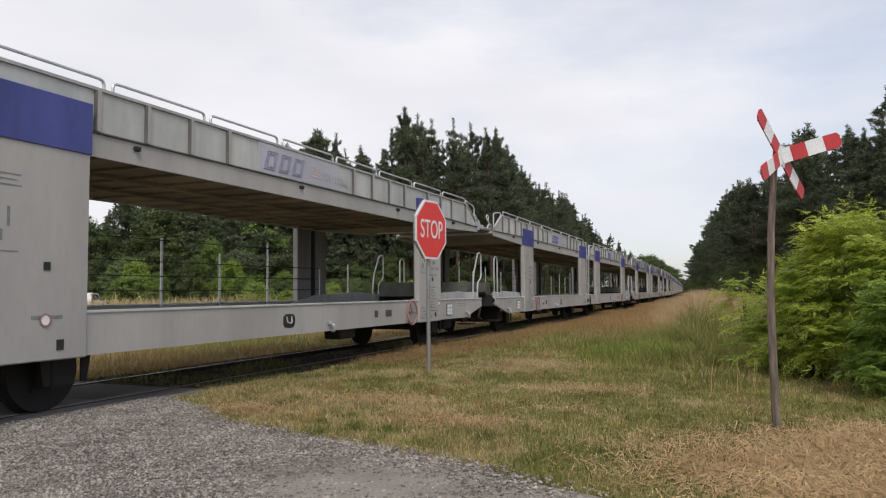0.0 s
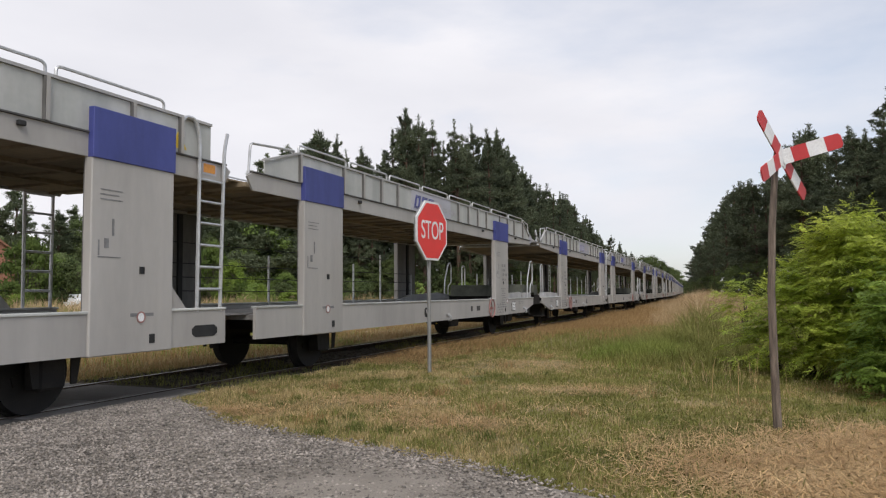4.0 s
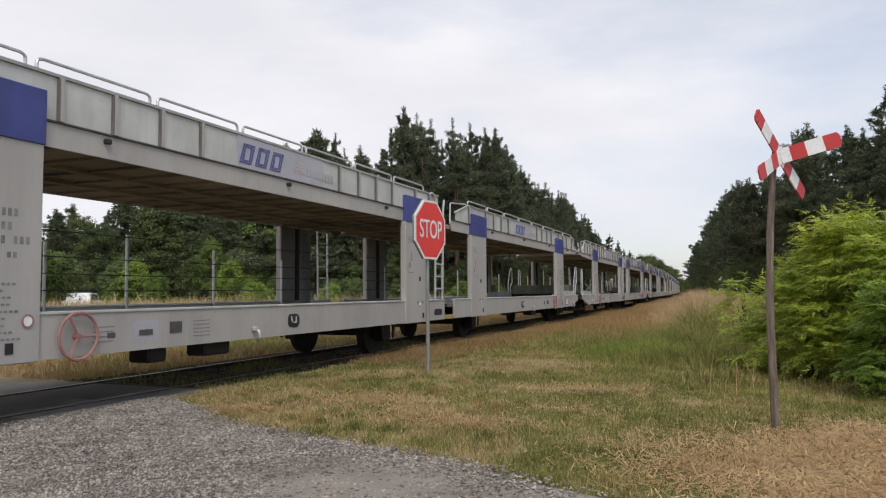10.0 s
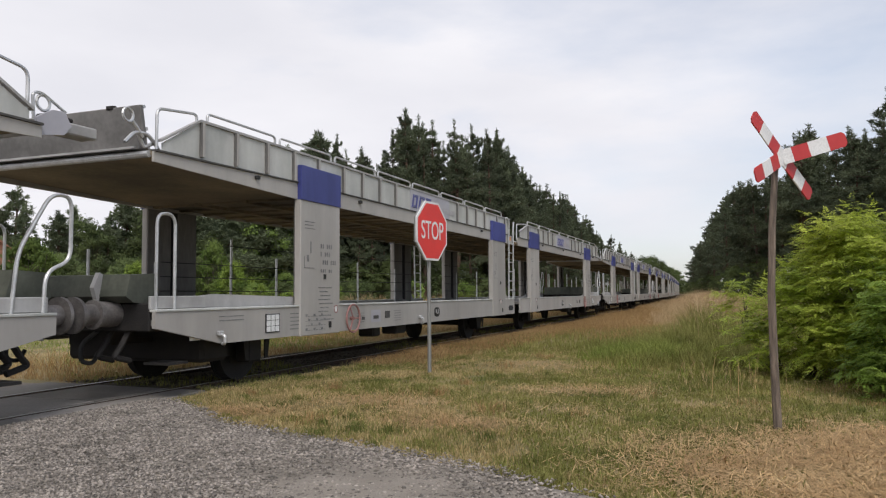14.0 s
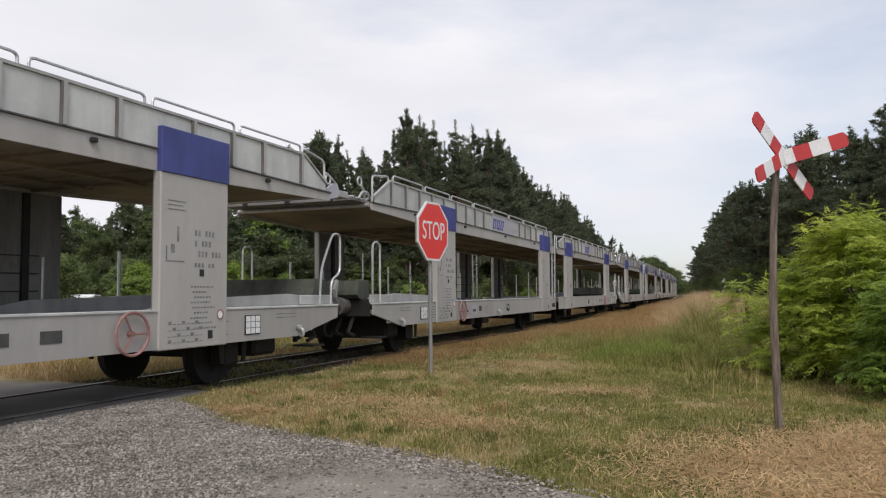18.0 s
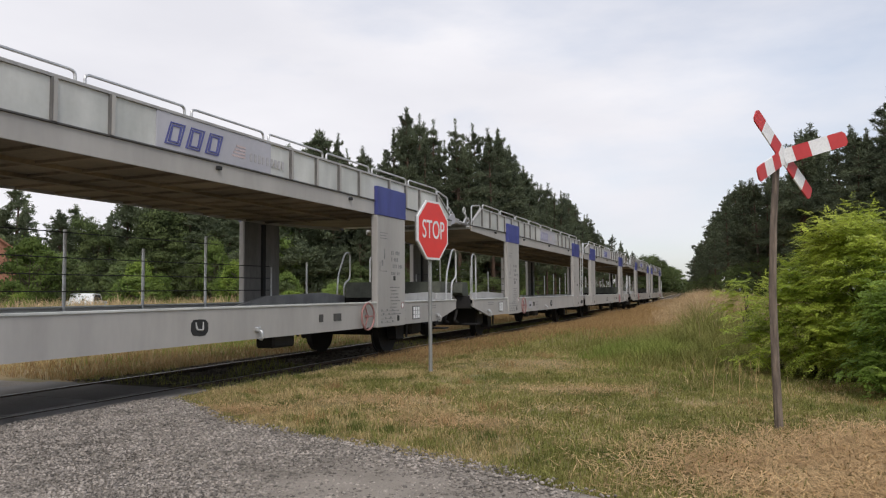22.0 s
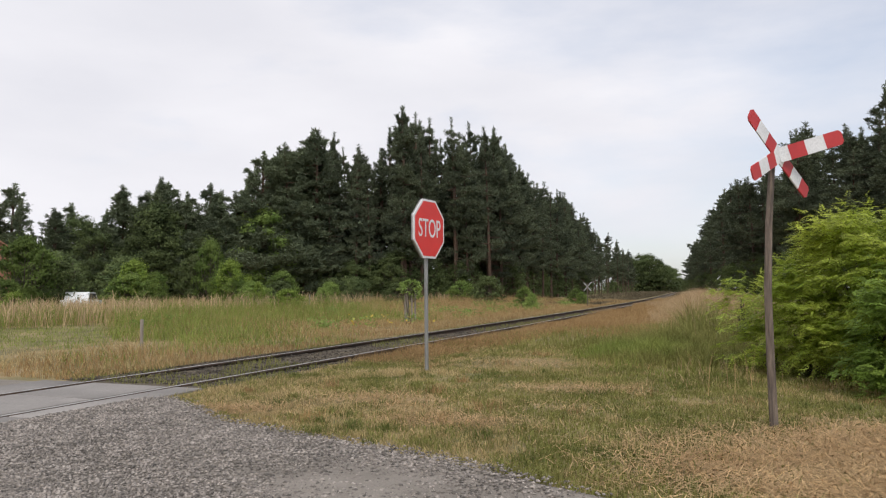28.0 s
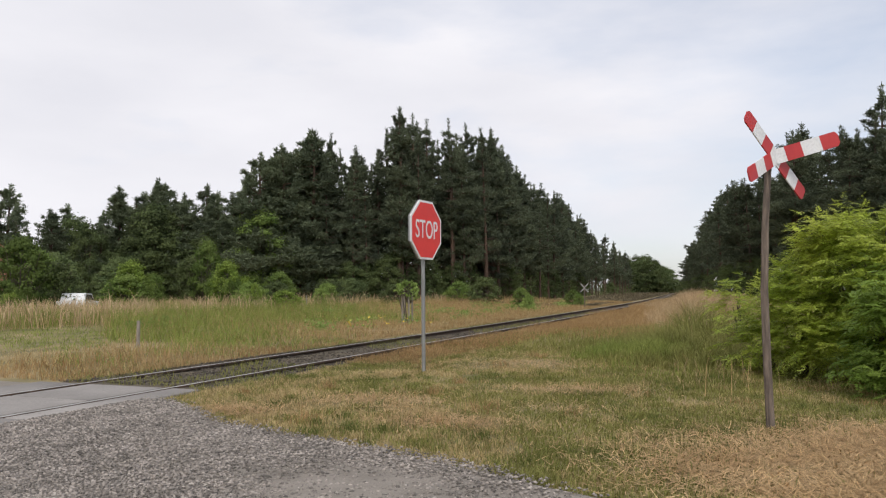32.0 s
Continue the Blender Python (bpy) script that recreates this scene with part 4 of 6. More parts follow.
    part("joint_deck_plate", box(bmesh.new(), -1.30, 1.30, Y(10.95), Y(11.75), Z_DECK0 + 0.105, Z_DECK0 + 0.125), UNDER, wagon)
    return wagon


def bars_bm(rows, side, x):
    bm = bmesh.new()
    for y, z, w, h in rows:
        sbox(bm, side, x, x + 0.002, y, y + w, z, z + h)
    return bm


WORN = {(0, True), (6, False), (6, True), (11, False), (3, False)}       # wagon and half with a bleached emblem
WAGONS = [build_wagon()]
for k in range(12):
    WAGONS.append(copy_thing(WAGONS[0], Matrix()))
for k, wagon in enumerate(WAGONS):
    for ob in wagon.children_recursive:
        name = ob.name.split(".")[0]
        if name == "end_flap" and k == 7:                  # one wagon runs with its end flap folded up
            ob.matrix_basis = Matrix.Translation((0, Y(-3.54), 2.86)) @ pose(0, 0, 0, -80) @ Matrix.Translation((0, -Y(-3.54), -2.86))
            ob["label"] = "raised grey end flap"
        if name == "emblem_shape" and (k, ob.matrix_basis.translation.y > 0) in WORN:
            ob.material_slots[0].link = "OBJECT"
            ob.material_slots[0].material = LOGO_WORN
    if k == 12:
        tagged(wagon, "last grey double-deck car transport wagon with blue panels")

# ---- stop sign ----
stop_sign = new("stop_sign")
stop_sign.matrix_basis = pose(-4.50, 10.55, 0.0)
tagged(stop_sign, "red octagonal stop sign on a thin grey pole in the grass", "road sign")
POLE_H = 1.72
part("pole", tube(bmesh.new(), [(0, 0, -0.3), (0.0, 0, POLE_H + 0.75)], 0.03, 12), POLE, stop_sign, "thin grey steel pole", True)


def octagon(r, z):
    k = r / math.cos(math.pi / 8)
    return [(k * math.cos(math.pi / 8 + i * math.pi / 4), z + k * math.sin(math.pi / 8 + i * math.pi / 4)) for i in range(8)]


ZC = POLE_H + 0.45
face = new("sign_face")
face.parent = stop_sign
face.matrix_basis = pose(0.04, 0, 0, 0, 0, -8)
part("plate", prism(bmesh.new(), octagon(0.455, ZC), 0.0, 0.022), SIGN_WHITE, face, "white bordered sign plate")
part("back_rim", prism(bmesh.new(), octagon(0.452, ZC), -0.03, -0.001), POLE, face)
part("red_field", prism(bmesh.new(), octagon(0.422, ZC), 0.0225, 0.0245), SIGN_RED, face, "red reflective field")
for z in (ZC - 0.22, ZC + 0.22):
    part("clamp", box(bmesh.new(), -0.075, -0.031, -0.09, 0.09, z - 0.025, z + 0.025), POLE, face)


def lettering(text, size, material, parent, m, squeeze=1.0):
    cu = bpy.data.curves.new("lettering", "FONT")
    cu.body, cu.size, cu.align_x, cu.align_y, cu.extrude = text, size, "CENTER", "CENTER", 0.002
    cu.offset = 0.001
    tmp = bpy.data.objects.new("lettering", cu)
    scene.collection.objects.link(tmp)
    me = bpy.data.meshes.new_from_object(tmp.evaluated_get(bpy.context.evaluated_depsgraph_get()))
    bpy.data.objects.remove(tmp)
    me.transform(Matrix.Diagonal((squeeze, 1, 1, 1)))
    me.materials.clear()
    me.materials.append(material)
    ob = new("lettering", me)
    ob.parent, ob.matrix_basis = parent, m
    return ob


letters = lettering("STOP", 0.40, SIGN_WHITE, face, pose(0.027, 0, ZC - 0.005, 90, 0, 90), 0.70)
letters["label"] = "white word on the red field"

# ---- crossing sign with bent boards ----
cross_sign = new("level_crossing_sign")
cross_sign.matrix_basis = pose(0.25, 7.22, 0.0)
tagged(cross_sign, "red and white striped railway crossing boards on a wooden post", "road sign")
pts = [(0.0, 0, -0.3), (0.0, 0, 0.0), (-0.012, 0, 0.6), (-0.015, 0.0, 1.2), (0.01, 0, 1.8), (0.045, 0, 2.25), (0.07, 0, 2.46)]
part("post", tube(bmesh.new(), pts, 0.040, 10, 0.026), POST_WOOD, cross_sign, "weathered rough wooden post", True)
boards = new("cross_boards")
boards.parent = cross_sign
boards.matrix_basis = pose(0.11, -0.02, 2.395)


def arm(tip, width, name):
    """A striped board from the middle to tip, its broad side along the plane's upright direction."""
    t = Vector(tip)
    length, d = t.length, t.normalized()
    w = Vector((0, 0, 1)) - d * d.z
    w.normalize()
    nrm = d.cross(w)
    cuts = [0.0, 0.16, 0.42, 0.72, 1.0]
    for i in range(4):
        a, b = cuts[i] * length, cuts[i + 1] * length
        bm = bmesh.new()
        k = width / 2
        if i == 3:
            outline = [(a, -k), (b - 0.025, -k), (b, -k * 0.6), (b, k * 0.6), (b - 0.025, k), (a, k)]
        else:
            outline = [(a, -k), (b, -k), (b, k), (a, k)]
        lo = [bm.verts.new(d * p + w * q - nrm * 0.006) for p, q in outline]
        hi = [bm.verts.new(d * p + w * q + nrm * 0.006) for p, q in outline]
        bm.faces.new(lo[::-1])
        bm.faces.new(hi)
        for j in range(len(outline)):
            bm.faces.new((lo[j], lo[(j + 1) % len(outline)], hi[(j + 1) % len(outline)], hi[j]))
        bmesh.ops.recalc_face_normals(bm, faces=bm.faces[:])
        m = SIGN_WHITE if i in (0, 2) else BOARD_RED
        part("board_stripe", bm, m, boards, "white stripe" if i in (0, 2) else "red stripe")


arm((-0.24, -0.39, 0.32), 0.13, "a")
arm((0.245, 0.39, -0.31), 0.13, "b")
arm((-0.235, -0.43, -0.215), 0.13, "c")
arm((0.53, 0.20, 0.165), 0.135, "d")
# ---- plants ----
def blades(name, x, y, z, height, width, material, label, lean=0.35, parent=None, seed=1, heads=0.0):
    """Grass: a bent blade of two pieces at each place."""
    rng = np.random.RandomState(seed)
    n = len(x)
    a, b = rng.rand(n) * 6.283, rng.rand(n) * 6.283
    h = height * (0.55 + 0.75 * rng.rand(n))
    w = width * (0.6 + 0.8 * rng.rand(n))
    lx, ly = np.cos(a) * lean * h * rng.rand(n), np.sin(a) * lean * h * rng.rand(n)
    wx, wy = np.cos(b) * w / 2, np.sin(b) * w / 2
    v = np.zeros((n, 5, 3))
    v[:, 0] = np.stack([x - wx, y - wy, z - 0.01], 1)
    v[:, 1] = np.stack([x + wx, y + wy, z - 0.01], 1)
    k = 1.0 + heads
    v[:, 2] = np.stack([x + lx * 0.35 - wx * 0.8 * k, y + ly * 0.35 - wy * 0.8 * k, z + h * 0.6], 1)
    v[:, 3] = np.stack([x + lx * 0.35 + wx * 0.8 * k, y + ly * 0.35 + wy * 0.8 * k, z + h * 0.6], 1)
    v[:, 4] = np.stack([x + lx, y + ly, z + h * (1 - 0.25 * np.hypot(lx, ly) / (h + 1e-6))], 1)
    tri = np.array([(0, 1, 3), (0, 3, 2), (2, 3, 4)])
    f = (tri[None] + 5 * np.arange(n)[:, None, None]).reshape(-1, 3)
    return tagged(cloud(name, v.reshape(-1, 3), f, material), label, "grass", kind="stuff")


def on_track(s, lat):
    """Arrays of places along the track to x, y."""
    u = np.clip(s, 0, BEND_END)
    x = -(OFFSET + BEND * u * u / 2 + BEND * u * np.maximum(s - BEND_END, 0))
    return x + lat, s + lat * BEND * u


def zed(x, y):
    q = x + OFFSET
    return np.where(q < -8, -0.13, np.where(q < -3, -0.03 - 0.1 * (-q - 3) / 5, -0.03))


rng = np.random.RandomState(3)
edge_x, edge_y = [a for a, _ in EDGE], [b for _, b in EDGE]


def verge(n, seed, y1=16.0):
    """Places on the mown verge between road and track, denser near the camera."""
    r = np.random.RandomState(seed)
    y = 3.4 + (y1 - 3.4) * r.rand(n) ** 1.5
    x = -6.4 + 11.4 * r.rand(n)
    ok = (y > np.interp(x, edge_x, edge_y) + 0.03) & (x > -6.25 - 0.1 * r.rand(n)) & (x < 0.5 + y * 0.25)
    return x[ok], y[ok]


# bare straw patches: centre, radius
PATCHES = [(0.6, 6.2, 0.75), (1.5, 6.5, 0.75), (0.0, 5.4, 0.55), (2.2, 5.7, 0.7), (0.7, 5.0, 0.6), (1.2, 7.3, 0.6), (-3.2, 12.2, 0.9), (-3.9, 7.6, 0.6), (-1.9, 9.2, 0.5), (-5.0, 6.5, 0.35), (-2.6, 6.6, 0.4), (-3.6, 14.8, 0.8), (-2.7, 16.2, 0.6), (-1.7, 7.7, 0.4)]


def strawy(x, y):
    return np.clip(sum(np.exp(-((x - a) ** 2 + ((y - b) / 0.65) ** 2) / (1.6 * c * c)) for a, b, c in PATCHES), 0, 1)


x, y = verge(300000, 21)
thin = np.random.RandomState(6).rand(len(x)) > 0.86 * strawy(x, y)
x, y = x[thin], y[thin]
dry = 0.5 + 1.35 * (wave(x * 0.9, y * 0.9, 4) - 0.5) + 0.55 * (wave(x * 3.2, y * 3.2, 34) - 0.5) + 0.30 * strawy(x, y) + 0.32 * (np.random.RandomState(5).rand(len(x)) - 0.5)
g, d = dry < 0.555, dry >= 0.555
blades("short_grass", x[g], y[g], zed(x[g], y[g]), 0.022 + 0.045 * wave(x[g] * 2.5, y[g] * 2.5, 24), 0.008, GRASS_GREEN, "short mown green grass on the verge", 1.5, seed=2)
blades("dry_short_grass", x[d], y[d], zed(x[d], y[d]), 0.02 + 0.035 * wave(x[d] * 2.5, y[d] * 2.5, 25), 0.007, GRASS_DRY, "short sun-bleached grass on the verge", 1.9, seed=3)

# tufts that stand out of the mown grass
r = np.random.RandomState(12)
for name, mat, count, high, seed, text in (("grass_tufts", GRASS_GREEN, 700, 0.065, 26, "dense green tufts in the mown grass"), ("deep_green_tufts", GRASS_DEEP, 240, 0.075, 29, "dark green tufts in the mown grass"),
                                            ("dry_tufts", GRASS_DRY, 620, 0.065, 27, "bleached tufts in the mown grass"),
                                            ("rusty_tufts", GRASS_RUST, 30, 0.12, 28, "reddish seeding tufts in the mown grass")):
    tx, ty = verge(9000, seed, 15.0)
    pick = r.choice(len(tx), count)
    size = 0.04 + 0.15 * r.rand(count) ** 2
    k = np.repeat(np.arange(count), 70)
    x, y = tx[pick][k] + r.normal(0, 1, len(k)) * size[k], ty[pick][k] + r.normal(0, 1, len(k)) * size[k]
    ok = (y > np.interp(x, edge_x, edge_y) - 0.02) & (r.rand(len(x)) > 0.9 * strawy(x, y))
    x, y, k = x[ok], y[ok], k[ok]
    blades(name, x, y, zed(x, y), high * (0.6 + 0.8 * r.rand(count))[k], 0.006, mat, text, 1.2, seed=seed)

# cut straw by the wooden post and in a few patches
r = np.random.RandomState(8)
m = 30000
cx, cy, cr = (np.array(q) for q in zip(*PATCHES))
k = r.choice(len(PATCHES), m, p=np.array([.19, .17, .07, .12, .12, .06, .06, .05, .04, .03, .04, .02, .02, .01]))
x, y = cx[k] + r.normal(0, 1, m) * cr[k], cy[k] + r.normal(0, 1, m) * cr[k] * 0.6
ok = y > np.interp(x, edge_x, edge_y) + 0.05
x, y = x[ok], y[ok]
n = len(x)
a = r.rand(n) * 6.283
ln, z0 = 0.05 + 0.15 * r.rand(n), -0.01 + 0.035 * r.rand(n)
v = np.zeros((n, 4, 3))
dx, dy = np.cos(a) * ln / 2, np.sin(a) * ln / 2
px, py = -np.sin(a) * 0.0026, np.cos(a) * 0.0026
tilt = r.normal(0, 0.012, n)
v[:, 0] = np.stack([x - dx - px, y - dy - py, z0 - tilt], 1)
v[:, 1] = np.stack([x - dx + px, y - dy + py, z0 - tilt], 1)
v[:, 2] = np.stack([x + dx + px, y + dy + py, z0 + tilt], 1)
v[:, 3] = np.stack([x + dx - px, y + dy - py, z0 + tilt], 1)
tagged(cloud("cut_straw", v.reshape(-1, 3), np.arange(4 * n).reshape(-1, 4), STRAW), "scattered cut straw lying on the verge", "straw", kind="stuff")

# grass beside the track, camera side: low by the rails, tall where the bank begins
r = np.random.RandomState(31)
n = 130000
s = 9.0 + 75 * r.rand(n) ** 1.5
lat = 1.35 + r.rand(n) ** 1.3 * (1.2 + 0.22 * s)
lat = np.where((s > 9) & (s < 24) & (r.rand(n) < 0.35), 4.0 + r.rand(n) * 6, lat)
x, y = on_track(s, lat)
az = np.degrees(np.arctan2(-x, y))
h = np.interp(az, [-3, 0.0, 1.4, 2.5, 3.4, 4.3, 5.0, 6.5, 9.0, 14, 60], [0.8, 1.0, 1.15, 1.30, 1.20, 0.72, 0.50, 0.36, 0.28, 0.20, 0.15]) * np.interp(y, [9, 13, 17], [0.10, 0.35, 0.95])
low = np.minimum(h, 0.10 + 0.06 * (lat - 1.35))
h = np.where(az > 7.5, low, h)
h = h * np.interp(az, [-7, -3, 0], [0.15, 0.4, 1.0])
h = np.where((az < 11) & (az > -1) & (y < 19), np.maximum(h, np.interp(y, [11, 14, 19], [0.07, 0.24, 0.40]) * np.interp(az, [-3, 0, 7, 11], [0.5, 1.1, 1.0, 0.45])), h)
keep = (az > -7) & ((y > 13) | (lat < 3.2) | ((y > 9.6) & (az < 12))) & (h > 0.05)
x, y, h, az, lat = x[keep], y[keep], h[keep], az[keep], lat[keep]
k = (wave(x * 0.8, y * 0.5, 17) + 0.3 * (r.rand(len(x)) - 0.5) > np.where(lat > 3, np.interp(y, [11, 17, 22], [0.22, 0.34, 0.62]), 0.58)) & (y < 23)
bare = ~k & (y < 19) & (lat > 2.6) & (r.rand(len(x)) < 0.8)
x, y, h, k = x[~bare], y[~bare], h[~bare], k[~bare]
pale = ~k & (np.degrees(np.arctan2(-x, y)) < 5.5 + 2.5 * (wave(x, y, 18) - 0.5)) & (r.rand(len(x)) < 0.75)
blades("pale_tall_grass", x[pale], y[pale], zed(x[pale], y[pale]), h[pale], 0.007, GRASS_PALE, "tall pale seeding grass beside the track", 1.0, seed=15)
n = 15000                             # rank green clumps where the mowing stops
gx, gy = -1.25 + 0.75 * r.normal(0, 1, n), 14.4 + 1.25 * r.normal(0, 1, n)
gx, gy = gx + 0.25 * np.sin(gy * 7), gy + 0.2 * np.sin(gx * 9)
gh = 0.42 * np.exp(-((gx + 1.25) / 1.5) ** 2 - ((gy - 14.4) / 2.4) ** 2) * (0.5 + wave(gx * 2.2, gy * 2.2, 71))
for name, mat, cut, text in (("rank_grass", GRASS_LUSH, gx + gy > 13.0, "rank green grass at the edge of the mown verge"), ("deep_rank_grass", GRASS_GREEN, gx + gy <= 13.0, "dull rank grass at the edge of the mown verge")):
    cut = cut ^ (wave(gx * 1.6, gy * 1.6, 72) > 0.52)
    blades(name, gx[cut], gy[cut], zed(gx[cut], gy[cut]), gh[cut] + 0.04, 0.008, mat, text, 1.3, seed=73)
k = k | pale
blades("tall_grass", x[~k], y[~k], zed(x[~k], y[~k]), h[~k], 0.006, GRASS_RUST, "tall reddish dry grass beside the track", 1.0, seed=5)
k = k & ~pale
blades("tall_green_grass", x[k], y[k], zed(x[k], y[k]), h[k] * 0.8, 0.010, GRASS_GREEN, "rank green grass by the bushes", 1.2, seed=6)

n = 22000                            # reddish grass along the near rail
s = 11.5 + 48 * r.rand(n) ** 1.3
x, y = on_track(s, 1.25 + 1.6 * r.rand(n) * np.interp(s, [11, 16, 30], [0.5, 1.0, 1.2]))
blades("rusty_rail_grass", x, y, zed(x, y) - 0.05, np.interp(y, [11, 16, 40], [0.10, 0.22, 0.30]) * (0.5 + wave(x, y * 0.8, 74)), 0.007, GRASS_RUST, "reddish dry grass along the near rail", 1.1, seed=75)
n = 26                               # pale dead stalks at the foot of the bushes
x, y = 0.15 + 0.35 * r.normal(0, 1, n), 10.0 + 0.5 * r.normal(0, 1, n)
blades("dead_stalks", x, y, zed(x, y), 0.35 + 0.25 * r.rand(n), 0.006, STRAW, "pale dead stalks at the foot of the bushes", 0.5, seed=16)

# meadow beyond the track
r = np.random.RandomState(41)


def meadow(n, seed, near=2.2, far=45.0, s0=8.0, s1=85.0):
    r = np.random.RandomState(seed)
    lat = -(near + (far - near) * r.rand(n) ** 1.7)
    s = s0 + (s1 - s0) * r.rand(n) ** 1.2
    x, y = on_track(s, lat)
    return x, y, s, lat


x, y, s, lat = meadow(240000, 42, near=1.3)
patch = wave(x * 0.45, y * 0.45, 14)
q = -lat
mown = (q > 3.6 + 0.8 * (patch - 0.5)) & (q < 17.0 + 3 * (patch - 0.5)) & (y < 13.7 - 0.82 * (x + 13.4) + 4 * (patch - 0.5))
band = 2.2 + 0.30 * np.clip(s - 13, 0, 60)                     # reddish seeding grass along the rails
tall = np.interp(q, [1.3, 3.5, 8, 12, 20, 34], [0.10, 0.26, 0.40, 0.62, 0.85, 1.0]) * (0.55 + 0.9 * wave(x * 1.1, y * 1.1, 15))
tall = np.where(mown, 0.06 + 0.05 * patch, tall * np.where(q > 16, 0.85, 1.0))
tint = (q - band) / 5.0 + 1.6 * (wave(x * 0.9, y * 0.9, 44) - 0.5) + 0.8 * (patch - 0.5) + 0.7 * (r.rand(len(x)) - 0.5)
a = np.where(mown, (q - 9.5) / 5.0 + 1.8 * (wave(x * 1.2, y * 1.2, 45) - 0.5) + 0.5 * (r.rand(len(x)) - 0.5) > 0.0, (tint > 0.35) & (r.rand(len(x)) < 0.8))
b = ~a & (mown | (r.rand(len(x)) < 0.35))
c = ~a & ~b
blades("meadow_grass", x[a], y[a], zed(x[a], y[a]), tall[a], 0.012, GRASS_LUSH, "tall green meadow grass", 1.1, seed=7)
blades("dry_meadow_grass", x[b], y[b], zed(x[b], y[b]), tall[b], 0.008, GRASS_DRY, "straw-coloured meadow grass", 1.1, seed=8)
blades("seeding_meadow_grass", x[c], y[c], zed(x[c], y[c]), tall[c] * 1.1, 0.008, GRASS_RUST, "seeding reddish meadow grass", 1.0, seed=9)

pale = (q > 19) & (r.rand(len(x)) < 0.10) & (s > 18)
blades("meadow_seed_heads", x[pale], y[pale], zed(x[pale], y[pale]) + 0.2, 0.75 + 0.35 * patch[pale], 0.022, GRASS_PALE, "pale seed heads over the meadow grass", 0.6, seed=46, heads=0.4)
n = 1500                              # tall seeding grass before the parked car
gb, gd = np.radians(43 + 11 * r.rand(n)), 33 + 17 * r.rand(n)
gx, gy = -gd * np.sin(gb), gd * np.cos(gb)
blades("reedy_grass", gx, gy, zed(gx, gy), 0.85 + 0.5 * wave(gx, gy, 49), 0.022, GRASS_PALE, "tall pale reedy grass at the end of the meadow", 0.6, seed=49, heads=0.5)
n = 70                                # broad-leaved weeds
wx, wy, _, wq = meadow(n, 47, near=3.0, far=24.0, s0=20.0, s1=62.0)
size = 0.12 + 0.28 * r.rand(n)
k = np.repeat(np.arange(n), 90)
g = r.normal(0, 1, (len(k), 3))
c = np.stack([wx[k] + g[:, 0] * size[k], wy[k] + g[:, 1] * size[k], -0.08 + size[k] * (0.5 + 1.2 * r.rand(len(k)))], 1)
WEED_LEAVES = c


# stones of the ballast
def on_ballast(g, n):
    s, q = 8.0 + 34 * g.rand(n) ** 1.3, g.uniform(-2.2, 2.2, n)
    x, y = on_track(s, q)
    return np.stack([x, y, np.interp(s, [7.8, 9.5, 18, 32], [-0.022, -0.06, -0.10, -0.175]) + 0.008 - 0.10 * np.clip(np.abs(q) - 1.3, 0, 1)], 1)


stones("ballast_stones", 15000, on_ballast, (0.015, 0.045), BALLAST_STONE, "brown dusty stones of the track bed")

# weeds between the rails
n = 24000
s = 7.9 + 45 * r.rand(n) ** 1.4
lat = r.uniform(-2.4, 2.4, n)
ok = (wave(s * 0.8, lat, 6) > 0.36) & (np.abs(np.abs(lat) - 0.75) > 0.1)
x, y = on_track(s[ok], lat[ok])
blades("track_weeds", x, y, np.interp(y, [8, 18, 32], [-0.07, -0.11, -0.18]), 0.11, 0.009, GRASS_GREEN, "weeds growing between the rails", 0.7, seed=10)


def leaf_quads(centers, size, rng, flat=0.0, aspect=0.55, face=None):
    """A pointed leaf (four corners) at each centre, turned at random or with its face roughly towards face."""
    n = len(centers)
    d = rng.normal(0, 1, (n, 3))
    d[:, 2] *= (1 - flat)
    if face is not None:
        up = face / (np.linalg.norm(face, axis=1)[:, None] + 1e-9) + rng.normal(0, 0.38, (n, 3))
        d = np.cross(up, d)
    d /= np.linalg.norm(d, axis=1)[:, None] + 1e-9
    e = rng.normal(0, 1, (n, 3)) if face is None else np.cross(up, d)
    e -= d * (e * d).sum(1)[:, None]
    e /= np.linalg.norm(e, axis=1)[:, None] + 1e-9
    k = (size * (0.6 + 0.8 * rng.rand(n)))[:, None]
    v = np.stack([centers - d * k, centers + e * k * aspect, centers + d * k, centers - e * k * aspect], 1)
    return v.reshape(-1, 3)


def quads(v):
    return np.arange(len(v)).reshape(-1, 4)


